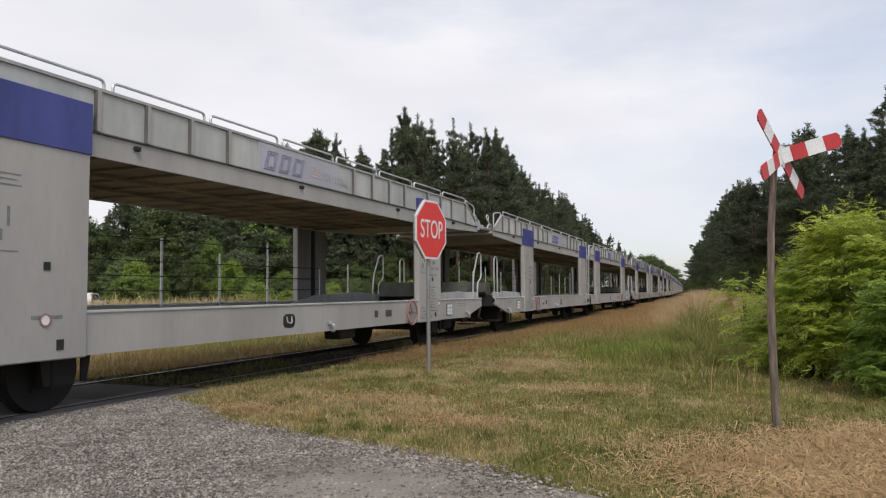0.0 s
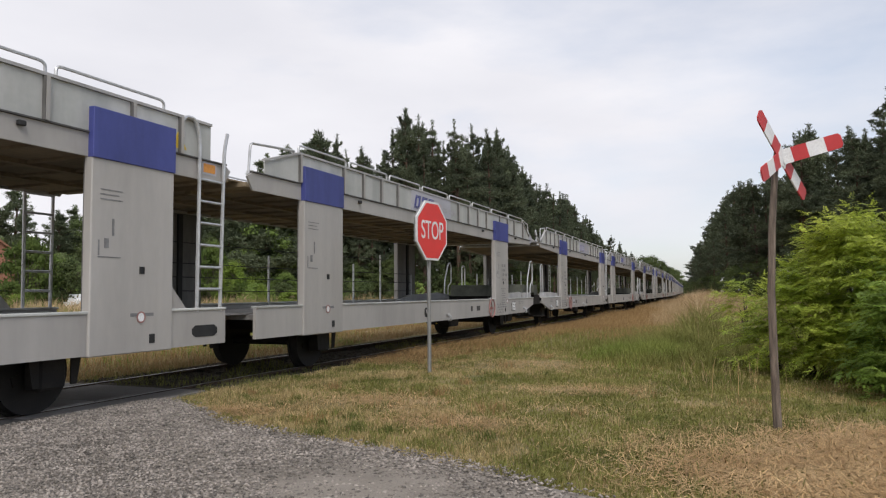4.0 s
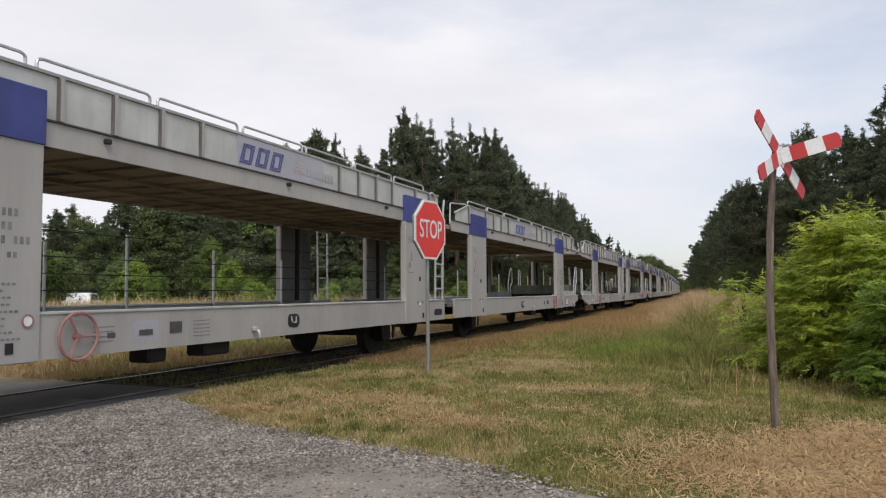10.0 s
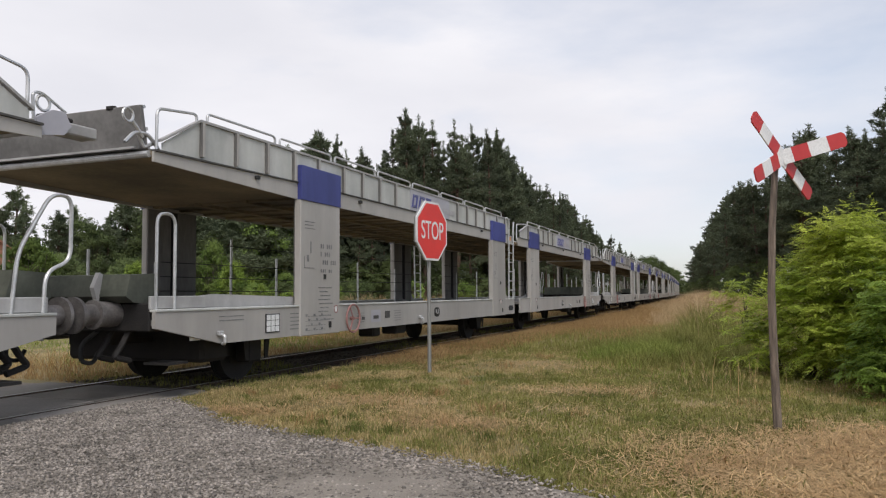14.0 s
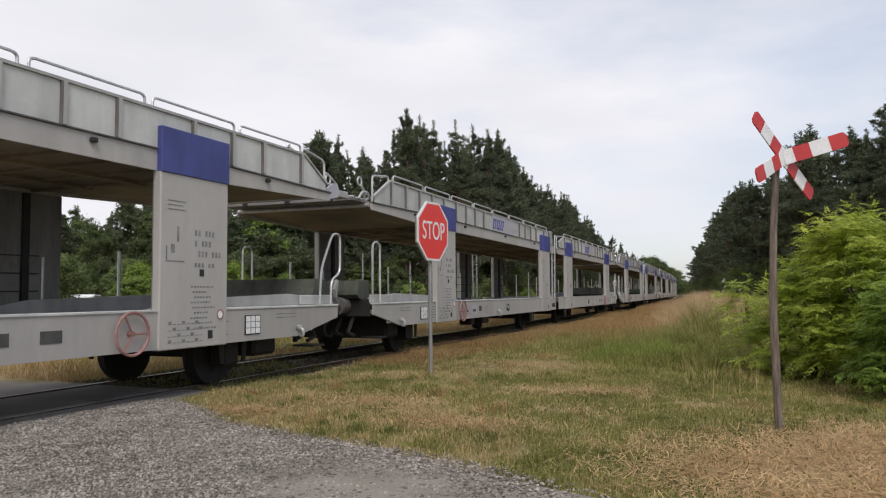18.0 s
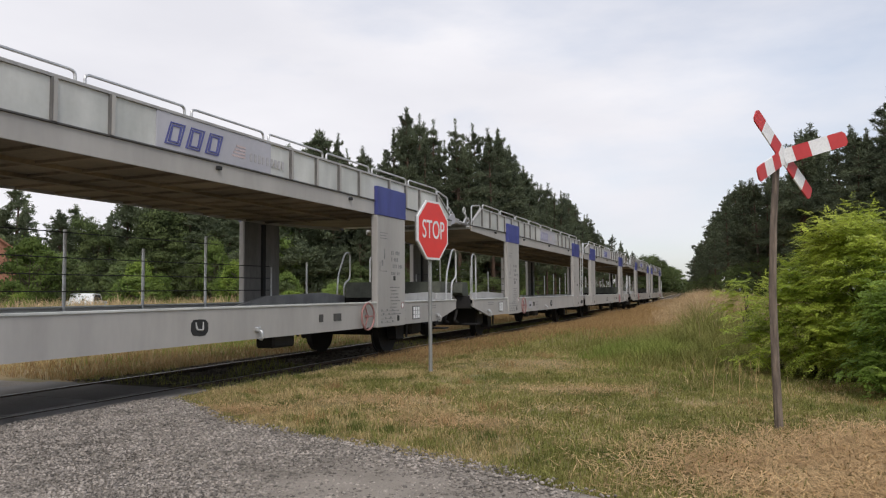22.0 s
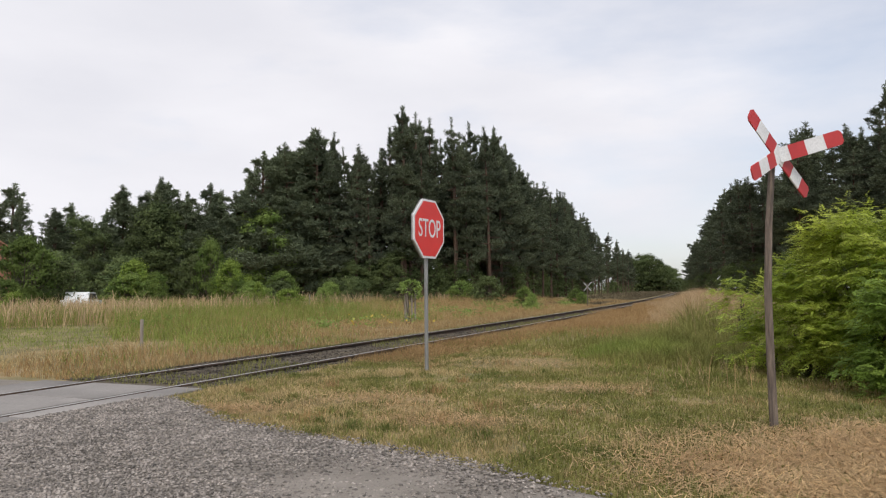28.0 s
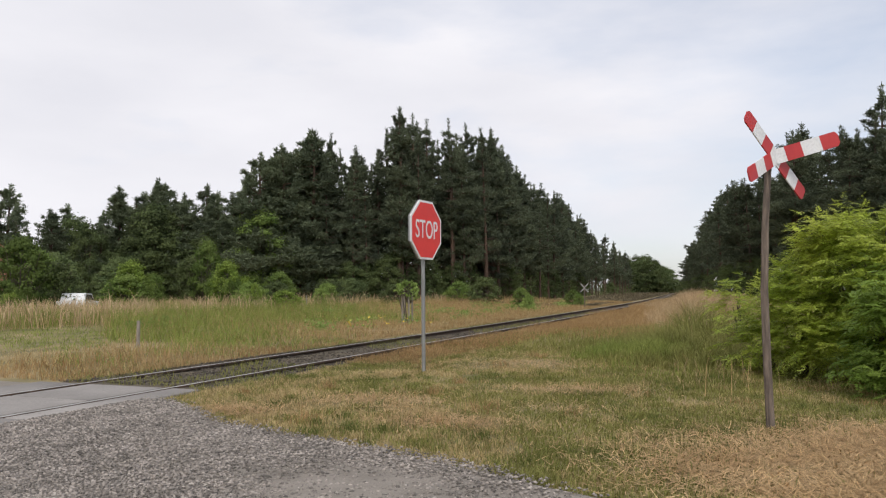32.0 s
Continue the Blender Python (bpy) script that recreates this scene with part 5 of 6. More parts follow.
def pine(seed, height, bare, material=None, wide=1.0):
    """A Scots pine: bare lower trunk with dead sticks, limbs in flat tiers, and brushes of needles on their twigs."""
    rng = np.random.RandomState(seed)
    tree = new("pine_tree")
    bend = rng.normal(0, 0.25, 2)
    axis = lambda k: Vector((bend[0] * k * k, bend[1] * k * k, height * k))
    bm = bmesh.new()
    tube(bm, [axis(i / 8) for i in range(9)], 0.15 + height * 0.004, 8, 0.03)
    tufts, ways = [], []
    lopsided = rng.rand() * 6.283
    z = bare
    while z < 0.965:
        k = (z - bare) / (1 - bare)
        reach = wide * height * (0.020 + 0.160 * (1 - k) ** 0.90) * (0.6 + 0.4 * min(1, k / 0.2)) * rng.uniform(0.45, 1.4)
        for _ in range(rng.randint(3, 6)):
            a = rng.rand() * 6.283
            r_i = reach * rng.uniform(0.5, 1.15) * (1 + 0.22 * math.cos(a - lopsided))
            rise = rng.uniform(-0.18, 0.22) + 1.1 * max(0.0, k - 0.40) * rng.rand()
            o = axis(z)
            out = Vector((math.cos(a), math.sin(a), 0))
            tip = o + out * r_i + Vector((0, 0, r_i * rise + 0.12 * r_i))
            mid = (o + tip) / 2 + Vector((0, 0, -0.10 * r_i))
            tube(bm, [o, mid, tip], 0.04, 4, 0.008)
            for j in range(int(r_i * 6.5) + 3):
                t = 0.30 + 0.70 * rng.rand() ** 0.7
                c = (o.lerp(mid, t * 2) if t < 0.5 else mid.lerp(tip, t * 2 - 1))
                w = rng.normal(0, 0.10 + 0.26 * (1.05 - t)) * r_i
                tufts.append((c.x - math.sin(a) * w, c.y + math.cos(a) * w, c.z + rng.normal(0.05, 0.10)))
                ways.append((out.x * 0.55 - math.sin(a) * w * 0.4, out.y * 0.55 + math.cos(a) * w * 0.4, 0.55))
        z += rng.uniform(0.026, 0.050)
    for i in range(12):                                   # upright shoots of the top
        a, q = rng.rand() * 6.283, rng.rand()
        o = np.array(axis(0.95 - 0.16 * q + rng.uniform(-0.02, 0.02))) + np.array([math.cos(a), math.sin(a), 0]) * wide * height * 0.062 * q
        for j in range(rng.randint(2, 5)):
            tufts.append(tuple(o + np.array([0, 0, 0.26 * j])))
            ways.append((0.35 * math.cos(a) * q, 0.35 * math.sin(a) * q, 1.0))
    for j in range(7):
        tufts.append(tuple(axis(0.955 + 0.013 * j)))
        ways.append((0, 0, 1.0))
    for i in range(14):                                   # dead sticks
        zz, a = rng.uniform(0.12, bare + 0.05), rng.rand() * 6.283
        o = axis(zz)
        tube(bm, [o, o + Vector((math.cos(a), math.sin(a), 0.1)) * rng.uniform(0.6, 2.0)], 0.022, 4, 0.006)
    part("trunk", bm, PINE_BARK, tree, "reddish pine trunk with thin limbs")
    tufts, ways = np.array(tufts), np.array(ways)
    n, m = len(tufts), 16
    d = ways[:, None] * 0.75 + rng.normal(0, 0.50, (n, m, 3)) + np.array([0, 0, 0.10])
    d = (d / np.linalg.norm(d, axis=2)[:, :, None]).reshape(-1, 3)
    c = (np.repeat(tufts, m, 0) + rng.normal(0, 0.05, (n * m, 3)))
    e = np.cross(d, rng.normal(0, 1, (n * m, 3)))
    e /= np.linalg.norm(e, axis=1)[:, None] + 1e-9
    ln, wd = (0.18 + 0.22 * rng.rand(n * m))[:, None], (0.022 + 0.018 * rng.rand(n * m))[:, None]
    v = np.stack([c, c + d * ln * 0.55 + e * wd, c + d * ln, c + d * ln * 0.55 - e * wd], 1).reshape(-1, 3)
    cloud("crown", v, quads(v), material or PINE_LEAF, tree)
    return tree


def broadleaf(seed, height, width, leaf, material, count, name="broadleaf_tree", low=0.12):
    """A round-headed tree or shrub: stems, limbs and leaves in uneven clumps."""
    rng = np.random.RandomState(seed)
    tree = new(name)
    bm, cs = bmesh.new(), []
    stems = 1 if name == "broadleaf_tree" else rng.randint(4, 7)
    tube(bm, [(0, 0, -0.1), (0.05, 0.02, height * 0.35), (0, 0, height * 0.8)], 0.03 + height * 0.008, 7, 0.012)
    for i in range(stems - 1):
        a = rng.rand() * 6.283
        tube(bm, [(0.1 * math.cos(a), 0.1 * math.sin(a), -0.1), (width * 0.22 * math.cos(a), width * 0.22 * math.sin(a), height * 0.45),
                  (width * 0.36 * math.cos(a), width * 0.36 * math.sin(a), height * 0.8)], 0.03, 6, 0.008)
    fs, lumps = [], 80
    for i in range(lumps):
        a, t = rng.rand() * 6.283, rng.rand() ** 0.8
        z = height * (low + (0.93 - low) * t)
        rad = width / 2 * (math.sin(math.pi * min(1, (t * 0.84 + 0.16))) ** 0.6) * rng.uniform(0.4, 1.0)
        c = np.array([math.cos(a) * rad, math.sin(a) * rad, z])
        tube(bm, [(c[0] * 0.15, c[1] * 0.15, max(0.1, z - rad * 0.6)), tuple(c)], 0.018, 4, 0.005)
        k = width * 0.098 * rng.uniform(0.55, 1.5)
        d = rng.normal(0, 1, (count // lumps, 3))
        d[:, 2] = np.abs(d[:, 2]) * 0.9 - 0.3
        d /= np.linalg.norm(d, axis=1)[:, None]
        cs.append(c + d * k * rng.uniform(0.35, 1.25, (len(d), 1)) * np.array([1, 1, 0.8]) + rng.normal(0, 0.03 * width, (len(d), 3)) * (rng.rand(len(d), 1) < 0.25))
        fs.append(d)
    part("stem", bm, TWIG, tree, "thin branching grey-brown stem", True)
    v = leaf_quads(np.concatenate(cs), leaf, rng, face=np.concatenate(fs))
    v[:, 2] = np.maximum(v[:, 2], 0.02)
    cloud("crown", v, quads(v), material, tree)
    return tree


def plant(master, x, y, scale, turn, label, category, group):
    o = copy_thing(master, Matrix())
    o.scale = (scale[0], scale[0], scale[1])
    o.location, o.rotation_euler = (x, y, -0.15), (0, 0, turn)
    return tagged(o, label, category, group)


pines = [pine(100 + i, 17.0, b) for i, b in enumerate((0.26, 0.34, 0.20, 0.42, 0.30, 0.24))]
young_pines = [pine(120 + i, 12.0, b, PINE_YOUNG_HAZY, 1.25) for i, b in enumerate((0.08, 0.14, 0.20))]
oaks = [broadleaf(200 + i, 9.0, 6.5, 0.095, m, 12000) for i, m in enumerate((LEAF_DARK, LEAF_DARK, LEAF_WOOD))]
bushes = [broadleaf(300 + i, 3.0, 3.2, 0.062, m, 8000, "shrub", 0.05) for i, m in enumerate((LEAF_WOOD, LEAF_MID, LEAF_DARK))]

rng = random.Random(77)
PINE_LABEL = "dark green Scots pine at the edge of the wood"
# how high the woods stand, seen from the crossing: degrees to the left of the line, rise over distance
FAR_WOOD = [(4.0, 0.025), (4.4, 0.037), (5.6, 0.051), (7.3, 0.047), (9.2, 0.072), (10.6, 0.088), (12.6, 0.133), (15.2, 0.152), (16.3, 0.184), (17.8, 0.216), (19.3, 0.232), (21.7, 0.240),
            (23.3, 0.240), (24.8, 0.248), (26.9, 0.211), (28.5, 0.197), (30.6, 0.215), (33.4, 0.198), (35.6, 0.190), (36.4, 0.134), (38.9, 0.134), (40.5, 0.130), (42.4, 0.147), (44.6, 0.128),
            (46.4, 0.105), (48.1, 0.103), (50.4, 0.086), (51.7, 0.120), (60.0, 0.120)]
NEAR_WOOD = [(-16, 0.24), (-8.8, 0.223), (-7.2, 0.196), (-5.3, 0.207), (-2.3, 0.150), (-0.4, 0.140), (1.0, 0.117), (2.4, 0.075), (3.6, 0.033), (5.0, 0.03)]


def stand(x, y, table):
    """The height of the wood at a place."""
    b = math.degrees(math.atan2(-x, y))
    return 1.3 + math.hypot(x, y) * float(np.interp(b, [p for p, _ in table], [q for _, q in table]))


def front(a):
    """Front of the wood beyond the track, from its far left end to far down the line."""
    pts = [(-66, 49), (-56, 60), (-48, 66), (-41, 69.5), (-34, 73.5), (-28, 82), (-29.5, 112), (-33, 150), (-38, 205), (-44, 355)]
    k = a * (len(pts) - 1)
    i = min(int(k), len(pts) - 2)
    p, q = pts[i], pts[i + 1]
    return p[0] + (q[0] - p[0]) * (k - i), p[1] + (q[1] - p[1]) * (k - i)


def wood(n, lo, hi, depth, share, kinds, own, label, group, wide=1.0):
    """n trees along the front of the wood; share: their height as a share of the wood's, own: the height of the kind."""
    for i in range(n):
        a = lo + (hi - lo) * (i + rng.random()) / n
        x, y = front(a)
        back = rng.random() ** 1.4 * depth
        x, y = x - back * 0.75 + rng.uniform(-1, 1), y + back * 0.65 + rng.uniform(-1, 1)
        t = stand(x, y, FAR_WOOD) * rng.uniform(*share) / own
        plant(rng.choice(kinds), x, y, (max(t, 0.6) * wide * rng.uniform(0.85, 1.12), t), rng.random() * 6.28, label, "tree", group)


wood(66, 0.325, 0.67, 12, (0.70, 0.98), pines, 17.0, PINE_LABEL, "pines of the wood")
wood(112, 0.58, 1.0, 9, (0.70, 0.98), pines, 17.0, PINE_LABEL, "pines of the wood", 1.15)
wood(64, 0.0, 0.33, 9, (0.66, 1.05), young_pines, 12.0, "dull green young pine in a dense stand, paled for haze", "pines of the wood", 1.45)
wood(12, 0.0, 0.24, 8, (0.62, 0.95), oaks[:2], 9.0, "dark green leafy tree among the pines", "leafy trees of the wood")
wood(7, 0.0, 0.25, 3, (0.42, 0.66), oaks, 9.0, "dark green leafy tree before the pines", "leafy trees of the wood")
wood(34, 0.3, 0.95, 5, (0.18, 0.34), oaks[:2], 9.0, "low dark tree under the pines", "undergrowth trees")

# deeper wood: foliage and trunks behind the front rows
r = np.random.RandomState(55)
n = 80000
ks = r.rand(n) * 0.99
fp = np.array([front(q) for q in np.linspace(0, 1, 400)])
at = fp[(ks * 399).astype(int)]
back = 3 + 22 * r.rand(n)
tops = np.array([stand(*q, FAR_WOOD) for q in fp])
c = np.stack([at[:, 0] - back * 0.75, at[:, 1] + back * 0.65, 0.2 + 0.66 * tops[(ks * 399).astype(int)] * r.rand(n) ** 0.8], 1)
v = leaf_quads(c, 0.30, r, aspect=0.35)
tagged(cloud("deep_wood", v, quads(v), PINE_LEAF), "dark crowded foliage deep in the wood", "wood", kind="stuff")

n = 34000
ks = r.rand(n)
at = fp[(ks * 399).astype(int)]
back = -1.0 + 8 * r.rand(n)
c = np.stack([at[:, 0] - back * 0.75, at[:, 1] + back * 0.65, -0.1 + 3.4 * r.rand(n) ** 1.6], 1)
v = leaf_quads(c, 0.17, r, aspect=0.5)
tagged(cloud("undergrowth", v, quads(v), LEAF_DARK), "dark undergrowth at the foot of the wood", "undergrowth", kind="stuff")

# wood on the camera's side of the track
for i in range(84):
    k = (i + rng.random()) / 84
    x, y = float(np.interp(k, [0, 0.25, 0.55, 1], [13.5, 6.5, -1.2, -22])), float(np.interp(k, [0, 0.25, 0.55, 1], [48, 70, 118, 330]))
    back = rng.random() * 9
    x, y = x + back * 0.9, y + back * 0.3
    t = max(9.0, stand(x, y, NEAR_WOOD)) * rng.uniform(0.80, 1.02) / 17.0
    plant(rng.choice(pines), x, y, (t * 1.4, t), rng.random() * 6.28, "dark green pine on the near side of the track", "tree", "pines of the wood")
for i in range(30):
    k = (i + rng.random()) / 30
    x, y = float(np.interp(k, [0, 0.25, 0.55, 1], [13.5, 6.5, -1.2, -22])), float(np.interp(k, [0, 0.25, 0.55, 1], [47, 69, 116, 325]))
    plant(rng.choice(oaks[:2]), x + 0.5, y, (0.55, 0.6), rng.random() * 6.28, "low dark tree under the pines", "tree", "undergrowth trees")

# rank growth along the far stretch of the line
r = np.random.RandomState(56)
n = 42000
s = 58 + 290 * r.rand(n) ** 1.5
q = np.where(r.rand(n) < 0.6, -1, 1) * (1.9 + r.rand(n) ** 1.5 * np.interp(s, [60, 90, 350], [6, 13, 16]))
x, y = on_track(s, q)
ok = np.degrees(np.arctan2(-x, y)) > 4.0
blades("trackside_growth", x[ok], y[ok], zed(x[ok], y[ok]), 0.25 + 0.5 * wave(x[ok] * 0.3, y[ok] * 0.12, 19), 0.03, HEATH, "dull brownish growth beside the distant track", 1.2, seed=20)

# trees that close the view down the line
for i in range(16):
    plant(rng.choice(oaks[:2]), -53 + i * 1.45 + rng.uniform(-1, 1), 372 + rng.uniform(-8, 20), (1.9, rng.uniform(1.7, 2.2) * (1 - 0.035 * max(0, i - 8))), rng.random() * 6.28, "distant dark tree down the line", "tree", "trees down the line")

r = np.random.RandomState(57)
n = 5000
v = leaf_quads(np.stack([r.uniform(-62, -24, n), r.uniform(362, 392, n), 4.5 * r.rand(n)], 1), 0.55, r, aspect=0.5)
tagged(cloud("distant_undergrowth", v, quads(v), LEAF_DARK), "dark undergrowth below the distant trees", "undergrowth", kind="stuff")

# shrubs before the wood
for x, y, sx, sz, kind in ((-42.0, 42.9, 1.05, 1.3, 1), (-38.0, 49.0, 1.0, 1.35, 1), (-41.7, 51.1, 0.95, 2.0, 0), (-34.2, 46.9, 0.95, 0.75, 0), (-41.6, 42.2, 1.2, 0.95, 0), (-27.7, 41.6, 0.80, 0.52, 1),
                           (-28.9, 42.6, 0.42, 0.42, 1), (-29.6, 41.0, 0.32, 0.68, 1), (-41.6, 33.4, 1.25, 1.7, 0), (-39.5, 30.6, 0.75, 0.75, 0), (-38.2, 30.0, 0.6, 0.5, 1), (-43.6, 43.4, 0.9, 0.9, 0), (-41.0, 43.9, 0.8, 1.0, 0), (-37.2, 48.6, 0.8, 0.85, 0), (-39.2, 49.6, 0.8, 1.1, 0), (-41.5, 35.5, 1.3, 1.2, 2), (-46.5, 46.0, 1.4, 1.3, 2), (-44.5, 37.0, 1.1, 1.5, 0), (-50, 43, 1.5, 1.6, 2),
                           (-46.5, 46.5, 1.3, 1.5, 2), (-44, 52, 1.2, 1.6, 2), (-37.5, 55.5, 1.0, 1.1, 0), (-36, 53, 0.9, 0.8, 2), (-33, 56, 0.8, 0.75, 0), (-31, 57, 0.9, 0.9, 2), (-30.5, 51, 0.5, 0.6, 0),
                           (-26.5, 56, 0.8, 0.7, 2), (-20.5, 62, 1.0, 0.9, 2), (-13.4, 48.2, 0.45, 0.55, 0), (-12.6, 47.0, 0.3, 0.4, 0), (-12.3, 59.8, 0.5, 0.5, 0), (-11.6, 58.6, 0.35, 0.4, 0),
                           (-35, 60, 1.2, 0.9, 2), (-24.5, 66, 0.9, 0.8, 0)):
    plant(bushes[kind], x, y, (sx, sz), x * 3.1, "leafy shrub at the edge of the meadow", "shrub", "shrubs before the wood")

for m in pines + young_pines + oaks + bushes:
    for o in list(m.children_recursive) + [m]:
        bpy.data.objects.remove(o)


v = leaf_quads(WEED_LEAVES, 0.055, np.random.RandomState(48), aspect=0.42)
tagged(cloud("meadow_weeds", v, quads(v), LEAF_WOOD), "leafy green weeds scattered in the meadow", "weeds", kind="stuff")


# ---- acacia bushes near the camera ----
def acacia(x, y, height, width, shoots, seed, label, material=None, low=0.1):
    """A many-stemmed bush: arching shoots that carry feathery compound leaves."""
    rng = np.random.RandomState(seed)
    bush = new("acacia_bush")
    bush.location = (x, y, -0.05)
    tagged(bush, label, "bush", "bushes by the crossing")
    lumps = 14 + int(width * height * 5.0)
    bases, ways = [], []
    for i in range(lumps):
        a, t = rng.rand() * 6.283, rng.rand() ** 0.9
        rad = width / 2 * math.sqrt(rng.uniform(0.1, 1.0)) * (1.0 if t < 0.6 else 1.0 - 0.7 * (t - 0.6) / 0.4) * (0.7 + 0.3 * min(1, t / 0.25))
        size = rng.uniform(0.14, 0.40) * (0.7 + 0.1 * width)
        c = Vector((math.cos(a) * rad, math.sin(a) * rad, max(0.2, height * (low + (0.86 - low) * t))))
        if i % 2 == 0:
            root = Vector((c.x * 0.12, c.y * 0.12, 0))
            part("stem", tube(bmesh.new(), [root, (root + c) / 2 + Vector((0, 0, c.z * 0.12)), c], 0.02, 6, 0.006), TWIG, bush, "", True)
        for _ in range(max(3, round(2.3 * shoots / lumps))):
            d = rng.normal(0, 1, 3) + np.array([math.cos(a), math.sin(a), 0.35]) * 0.7
            d /= np.linalg.norm(d)
            b = np.array(c) + d * size * rng.uniform(0.1, 0.9)
            b[2] = max(b[2], 0.12)
            bases.append(b)
            w = d * np.array([1, 1, 0.6]) + np.array([0, 0, 0.35]) + rng.normal(0, 0.2, 3)
            ways.append(w / np.linalg.norm(w))
    bases, ways = np.array(bases), np.array(ways)
    n, leaves, pairs = len(bases), 9, 6
    long = 0.28 + 0.34 * rng.rand(n)
    up = np.array([0, 0, 1.0])
    across = np.cross(ways, up)
    across /= np.linalg.norm(across, axis=1)[:, None] + 1e-9
    vs = []
    for j in range(leaves):
        t = (j + 0.5) / leaves
        at = bases + ways * (long * t)[:, None] - up * (long * 0.30 * t * t)[:, None]
        axis = across * (1 if j % 2 else -1) * (1.0 - 0.75 * (j == leaves - 1)) + ways * (0.35 + 0.5 * t) + rng.normal(0, 0.22, (n, 3)) - up * 0.12
        axis /= np.linalg.norm(axis, axis=1)[:, None]
        face = up * 0.85 + ways * 0.35 + rng.normal(0, 0.28, (n, 3))
        side = np.cross(face, axis)
        side /= np.linalg.norm(side, axis=1)[:, None] + 1e-9
        reach = (0.13 + 0.10 * rng.rand(n)) * (1.1 - 0.5 * abs(t - 0.45))
        for k in range(pairs + 1):
            q = (k + 0.7) / (pairs + 0.7)
            c = at + axis * (reach * q)[:, None] - up * (reach * 0.35 * q * q)[:, None]
            for sgn in ((-1, 1) if k < pairs else (0,)):
                d = side * sgn + axis * (0.35 if sgn else 1.0) - up * 0.15 + rng.normal(0, 0.10, (n, 3))
                d /= np.linalg.norm(d, axis=1)[:, None]
                w = np.cross(face, d)
                w /= np.linalg.norm(w, axis=1)[:, None] + 1e-9
                s = ((0.036 + 0.016 * rng.rand(n)) * (1.15 - 0.4 * q))[:, None]
                vs.append(np.stack([c, c + d * s * 0.5 + w * s * 0.27, c + d * s, c + d * s * 0.5 - w * s * 0.27], 1))
    v = np.stack(vs, 1).reshape(-1, 3)
    v[:, 2] = np.maximum(v[:, 2], 0.06)
    cloud("leaves", v, quads(v), material or LEAF_BRIGHT, bush)
    return bush


acacia(1.75, 11.9, 2.50, 2.1, 270, 1, "bright green feathery acacia bush beside the crossing sign", low=0.3)
acacia(3.3, 12.6, 2.60, 2.8, 300, 2, "tall bright green acacia bush behind the others", low=0.25)
acacia(0.95, 11.9, 1.60, 1.05, 130, 3, "low bright green acacia bush at the edge of the tall grass")
acacia(0.42, 12.3, 1.05, 0.55, 40, 8, "small acacia bush at the edge of the tall grass")
acacia(1.75, 11.3, 1.25, 1.6, 170, 6, "dense low acacia bush in front of the taller ones", low=0.3)
acacia(1.95, 9.75, 1.50, 1.25, 220, 4, "dark green dense bush at the edge of the mown grass", LEAF_SHADE, 0.05)
acacia(0.05, 15.8, 1.45, 0.4, 12, 5, "thin young acacia in the tall grass", low=0.5)
acacia(5.2, 14.0, 2.9, 3.4, 260, 7, "tall acacia bush at the back", low=0.25)

# ---- small things ----
# sapling with a guard of slats beyond the rails
guard = new("tree_guard")
guard.location = (-11.75, 26.0, -0.15)
tagged(guard, "grey wooden slatted guard round a sapling", "tree guard")
for i in range(7):
    a = i * 6.283 / 7
    part("slat", box(bmesh.new(), 0.2 * math.cos(a) - 0.03, 0.2 * math.cos(a) + 0.03, 0.2 * math.sin(a) - 0.01, 0.2 * math.sin(a) + 0.01, 0, 1.25 + 0.06 * (i % 3)), STAKE_WOOD, guard)
sapling = broadleaf(411, 1.9, 1.15, 0.055, LEAF_WOOD, 640, "sapling", 0.55)
sapling.location = (-11.75, 26.0, -0.15)
tagged(sapling, "young leafy sapling inside a slatted guard", "sapling")

for x, y, h in ((-12.45, 12.95, 0.75), (-27.5, 44, 1.2)):
    ob = part("stake", box(bmesh.new(), -0.03, 0.03, -0.03, 0.03, -0.2, h, 0.008), STAKE_WOOD)
    ob.location = (x, y, -0.13)
    tagged(ob, "grey weathered wooden stake in the meadow", "stake", "stakes in the meadow")

# yellow flowers
r = np.random.RandomState(9)
n = 36
fx, fy = -10.4 + r.normal(0, 0.8, n), 20.6 + r.normal(0, 0.7, n)
fz = 0.20 + 0.3 * r.rand(n)
v = leaf_quads(np.stack([fx, fy, fz], 1), 0.035, r, 0.8, 0.8)
tagged(cloud("yellow_flowers", v, quads(v), YELLOW), "small yellow meadow flowers", "flowers", kind="stuff")

# sign seen from behind, farther down the line
far_sign = new("trackside_sign")
far_sign.location = (-9.9, 52.0, -0.15)
tagged(far_sign, "pale crossed boards on a thin post beside the track", "railway sign")
part("post", tube(bmesh.new(), [(0, 0, 0), (0, 0, 1.80)], 0.035, 6), POST_WOOD, far_sign)
for k in (1, -1):
    part("board", tube(bmesh.new(), [(-0.26, 0, 1.58 - k * 0.30), (0.26, 0, 1.58 + k * 0.30)], 0.035, 4), GREY_OLD, far_sign, "pale weathered board")

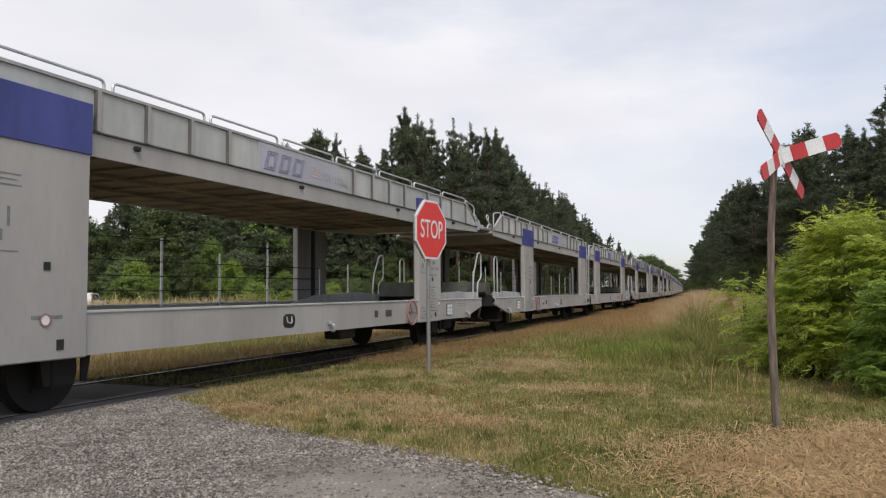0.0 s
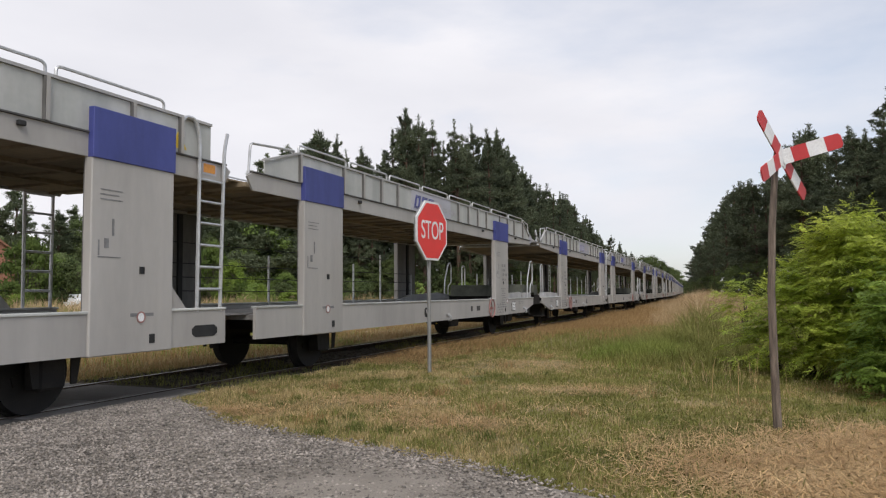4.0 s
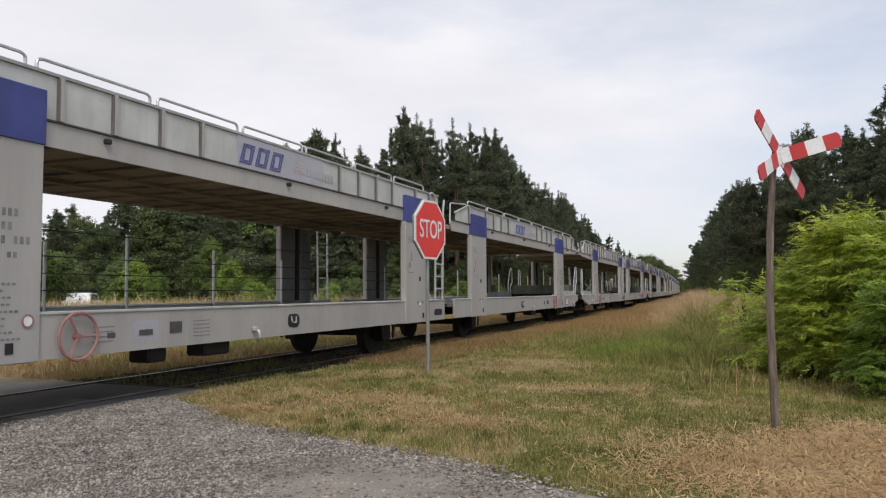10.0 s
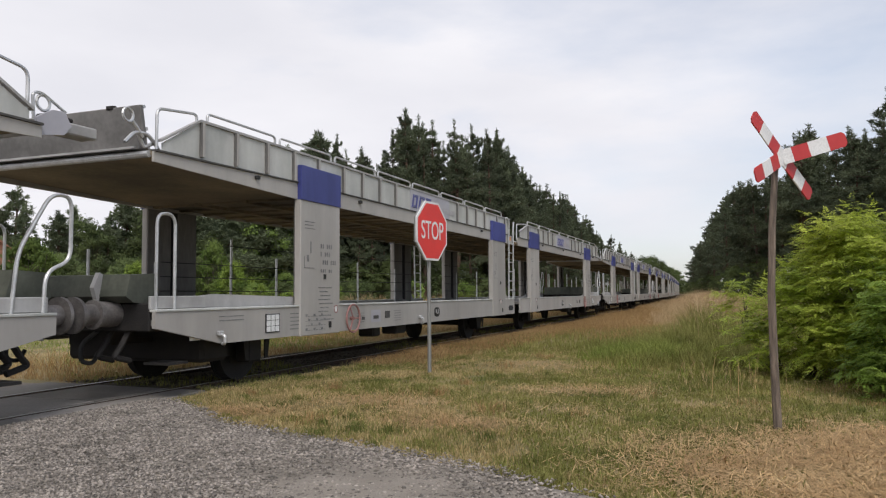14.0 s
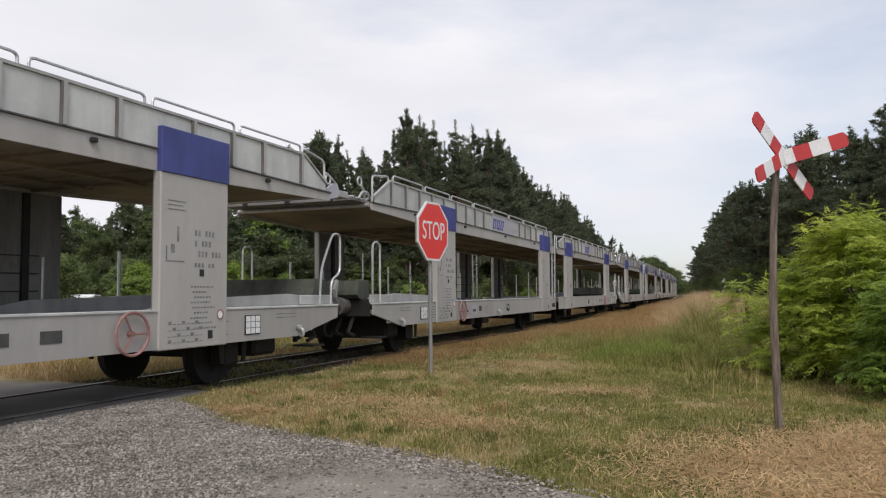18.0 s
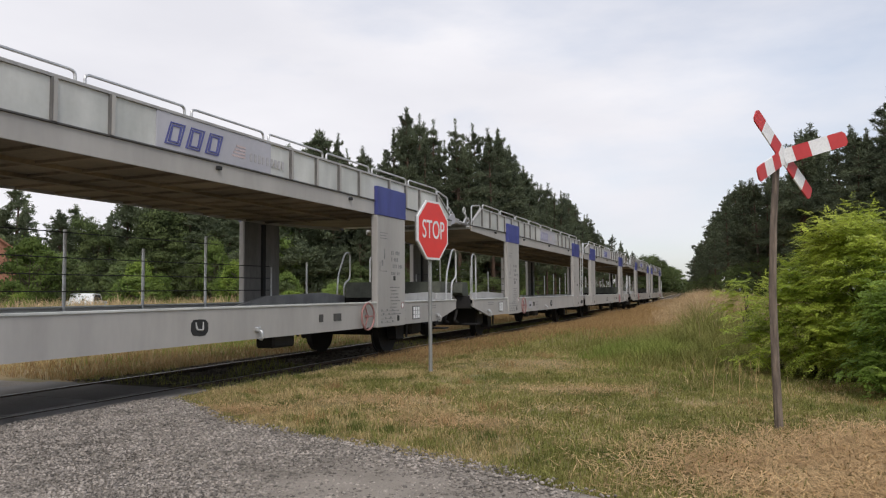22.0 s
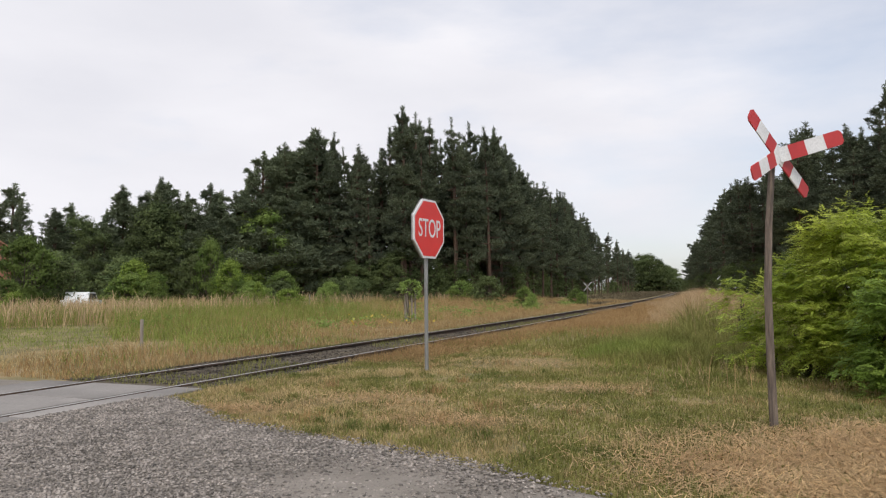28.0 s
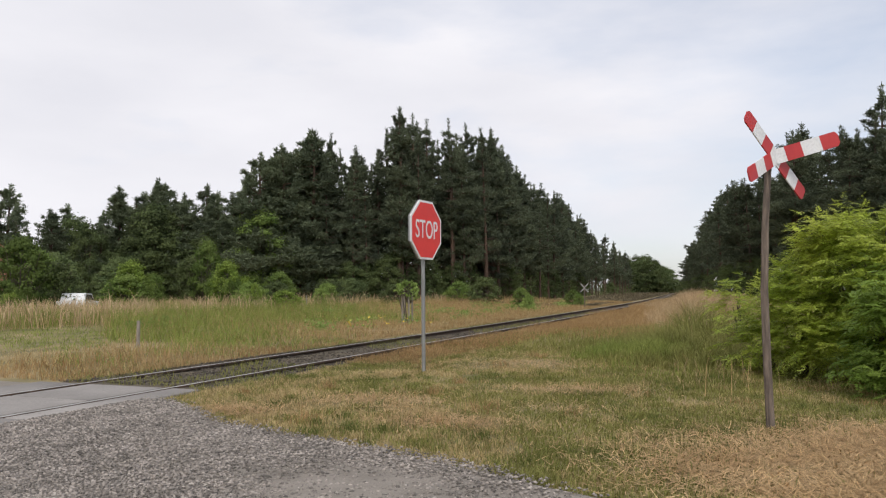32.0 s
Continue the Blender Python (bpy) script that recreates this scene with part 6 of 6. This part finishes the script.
# white car parked beyond the meadow
car = new("car")
car.matrix_basis = pose(-40.7, 37.0, -0.14, 0, 0, 35)
tagged(car, "white parked car half hidden behind tall grass", "car")
part("body", prism(bmesh.new(), [(-2.1, 0.3), (2.1, 0.3), (2.1, 0.75), (1.9, 0.9), (-2.05, 0.95), (-2.1, 0.6)], -0.85, 0.85), WHITE, car, "white painted car body")
part("cabin", prism(bmesh.new(), [(-1.7, 0.95), (1.1, 0.92), (0.45, 1.42), (-1.3, 1.45)], -0.72, 0.72), WHITE, car, "white roof and pillars")
for k in (1, -1):
    part("side_window", prism(bmesh.new(), [(-1.4, 0.99), (0.85, 0.97), (0.38, 1.33), (-1.15, 1.36)], *sorted((k * 0.721, k * 0.73))), BLACK, car, "dark side window")
    for q in (-1.3, 1.35):
        part("wheel", disc(bmesh.new(), *sorted((k * 0.70, k * 0.87)), q, 0.31, 0.31, 18), BLACK, car, "black tyre")

# brick house among the trees
house = new("house")
house.matrix_basis = pose(-61.7, 42.75, -0.2, 0, 0, -35.6)
tagged(house, "orange-brown brick house half hidden by trees", "house")
part("wall", box(bmesh.new(), -5, 5, -4, 4, 0, 5.0), BRICK, house, "orange-brown brick wall")
bm = bmesh.new()
prism(bm, [(-4.4, 4.8), (0, 8.4), (4.4, 4.8), (4.4, 4.65), (0, 8.22), (-4.4, 4.65)], -5.3, 5.3)
part("roof", bm, ROOF_TILE, house, "brown-red tiled pitched roof")
for x0, x1 in ((4.9, 5.0), (-5.0, -4.9)):
    part("gable", prism(bmesh.new(), [(-4, 5.0), (4, 5.0), (0, 8.2)], x0, x1), BRICK, house, "brick gable")
for x in (-2.5, 2.2):
    win = part("window", box(bmesh.new(), x - 0.6, x + 0.6, -4.03, -3.9, 1.0, 2.2), WHITE, house, "white framed window")
    part("pane", box(bmesh.new(), x - 0.5, x + 0.5, -4.04, -4.031, 1.1, 2.1), BLACK, win)


# ---- what moves ----
# small corrections to the even run of the train: seconds, metres
SLIPS = [(0, -0.10), (1, -0.02), (2, -0.09), (3, -0.03), (6, -0.07), (7, -0.14), (8, 0.0), (9, -0.10), (11, -0.18), (13, -0.10), (14, 0.08), (17, -0.05), (18, -0.04),
         (19, 0.06), (20, -0.08), (21, 0.0), (22, -0.18), (23, -0.10), (23.5, -0.12), (24, -0.15), (25, -0.13), (25.5, -0.08), (32, -0.08)]


def run(t):
    """How far down the line the first pillar of the leading wagon is."""
    k = t / 25
    return -8.326 - 356.0 * k + 1.8 * k * k + float(np.interp(t, [a for a, _ in SLIPS], [b for _, b in SLIPS]))


def motions():
    for k, wagon in enumerate(WAGONS):
        rows = []
        for i in range(33):
            s = run(i) + 31.0 * k + MID
            p, h = track(s)
            rows.append((i, pose(p.x, p.y, 0, 0, 0, math.degrees(h))))
        walk(wagon, rows)
    # wheels roll as far as their wagon runs while they pass before the camera
    for k, wagon in enumerate(WAGONS):
        for ob in wagon.children:
            if not ob.name.startswith("wheelset"):
                continue
            at = ob.matrix_basis.translation.copy()
            rows = []
            for i in range(0, 960):
                if -3 < run(i / 30) + 31.0 * k + MID + at.y < 48:
                    turned = math.degrees((run(0) - run(i / 30)) / WHEEL_R)
                    rows.append((i / 30, pose(at.x, at.y, at.z, turned % 360)))
            if rows:
                first = [(0.0, rows[0][1])] if rows[0][0] > 0 else []
                walk(ob, first + rows + [(32.0, rows[-1][1])])
    sway = [(0, 7.4), (1, 7.2), (2, 7.6), (3, 7.2), (3.5, 7.2), (5.5, 2.9), (7.5, 2.6), (8, 1.2), (8.5, 3.7), (9, 5.6), (10, 5.6), (11, 6.4), (11.5, 2.9), (12, 1.9), (13, 0.8),
            (14, 0.0), (14.5, 0.8), (17, 0.8), (18, -0.1), (18.5, -2.7), (20, -2.9), (21, -1.9), (22, 1.6), (23, 1.7), (24.5, 2.7), (25.5, 0.2), (27.5, 0), (32, 0)]
    walk(boards, [(t, pose(0.11, -0.02, 2.395, 0, 0, a)) for t, a in sway])


motions()
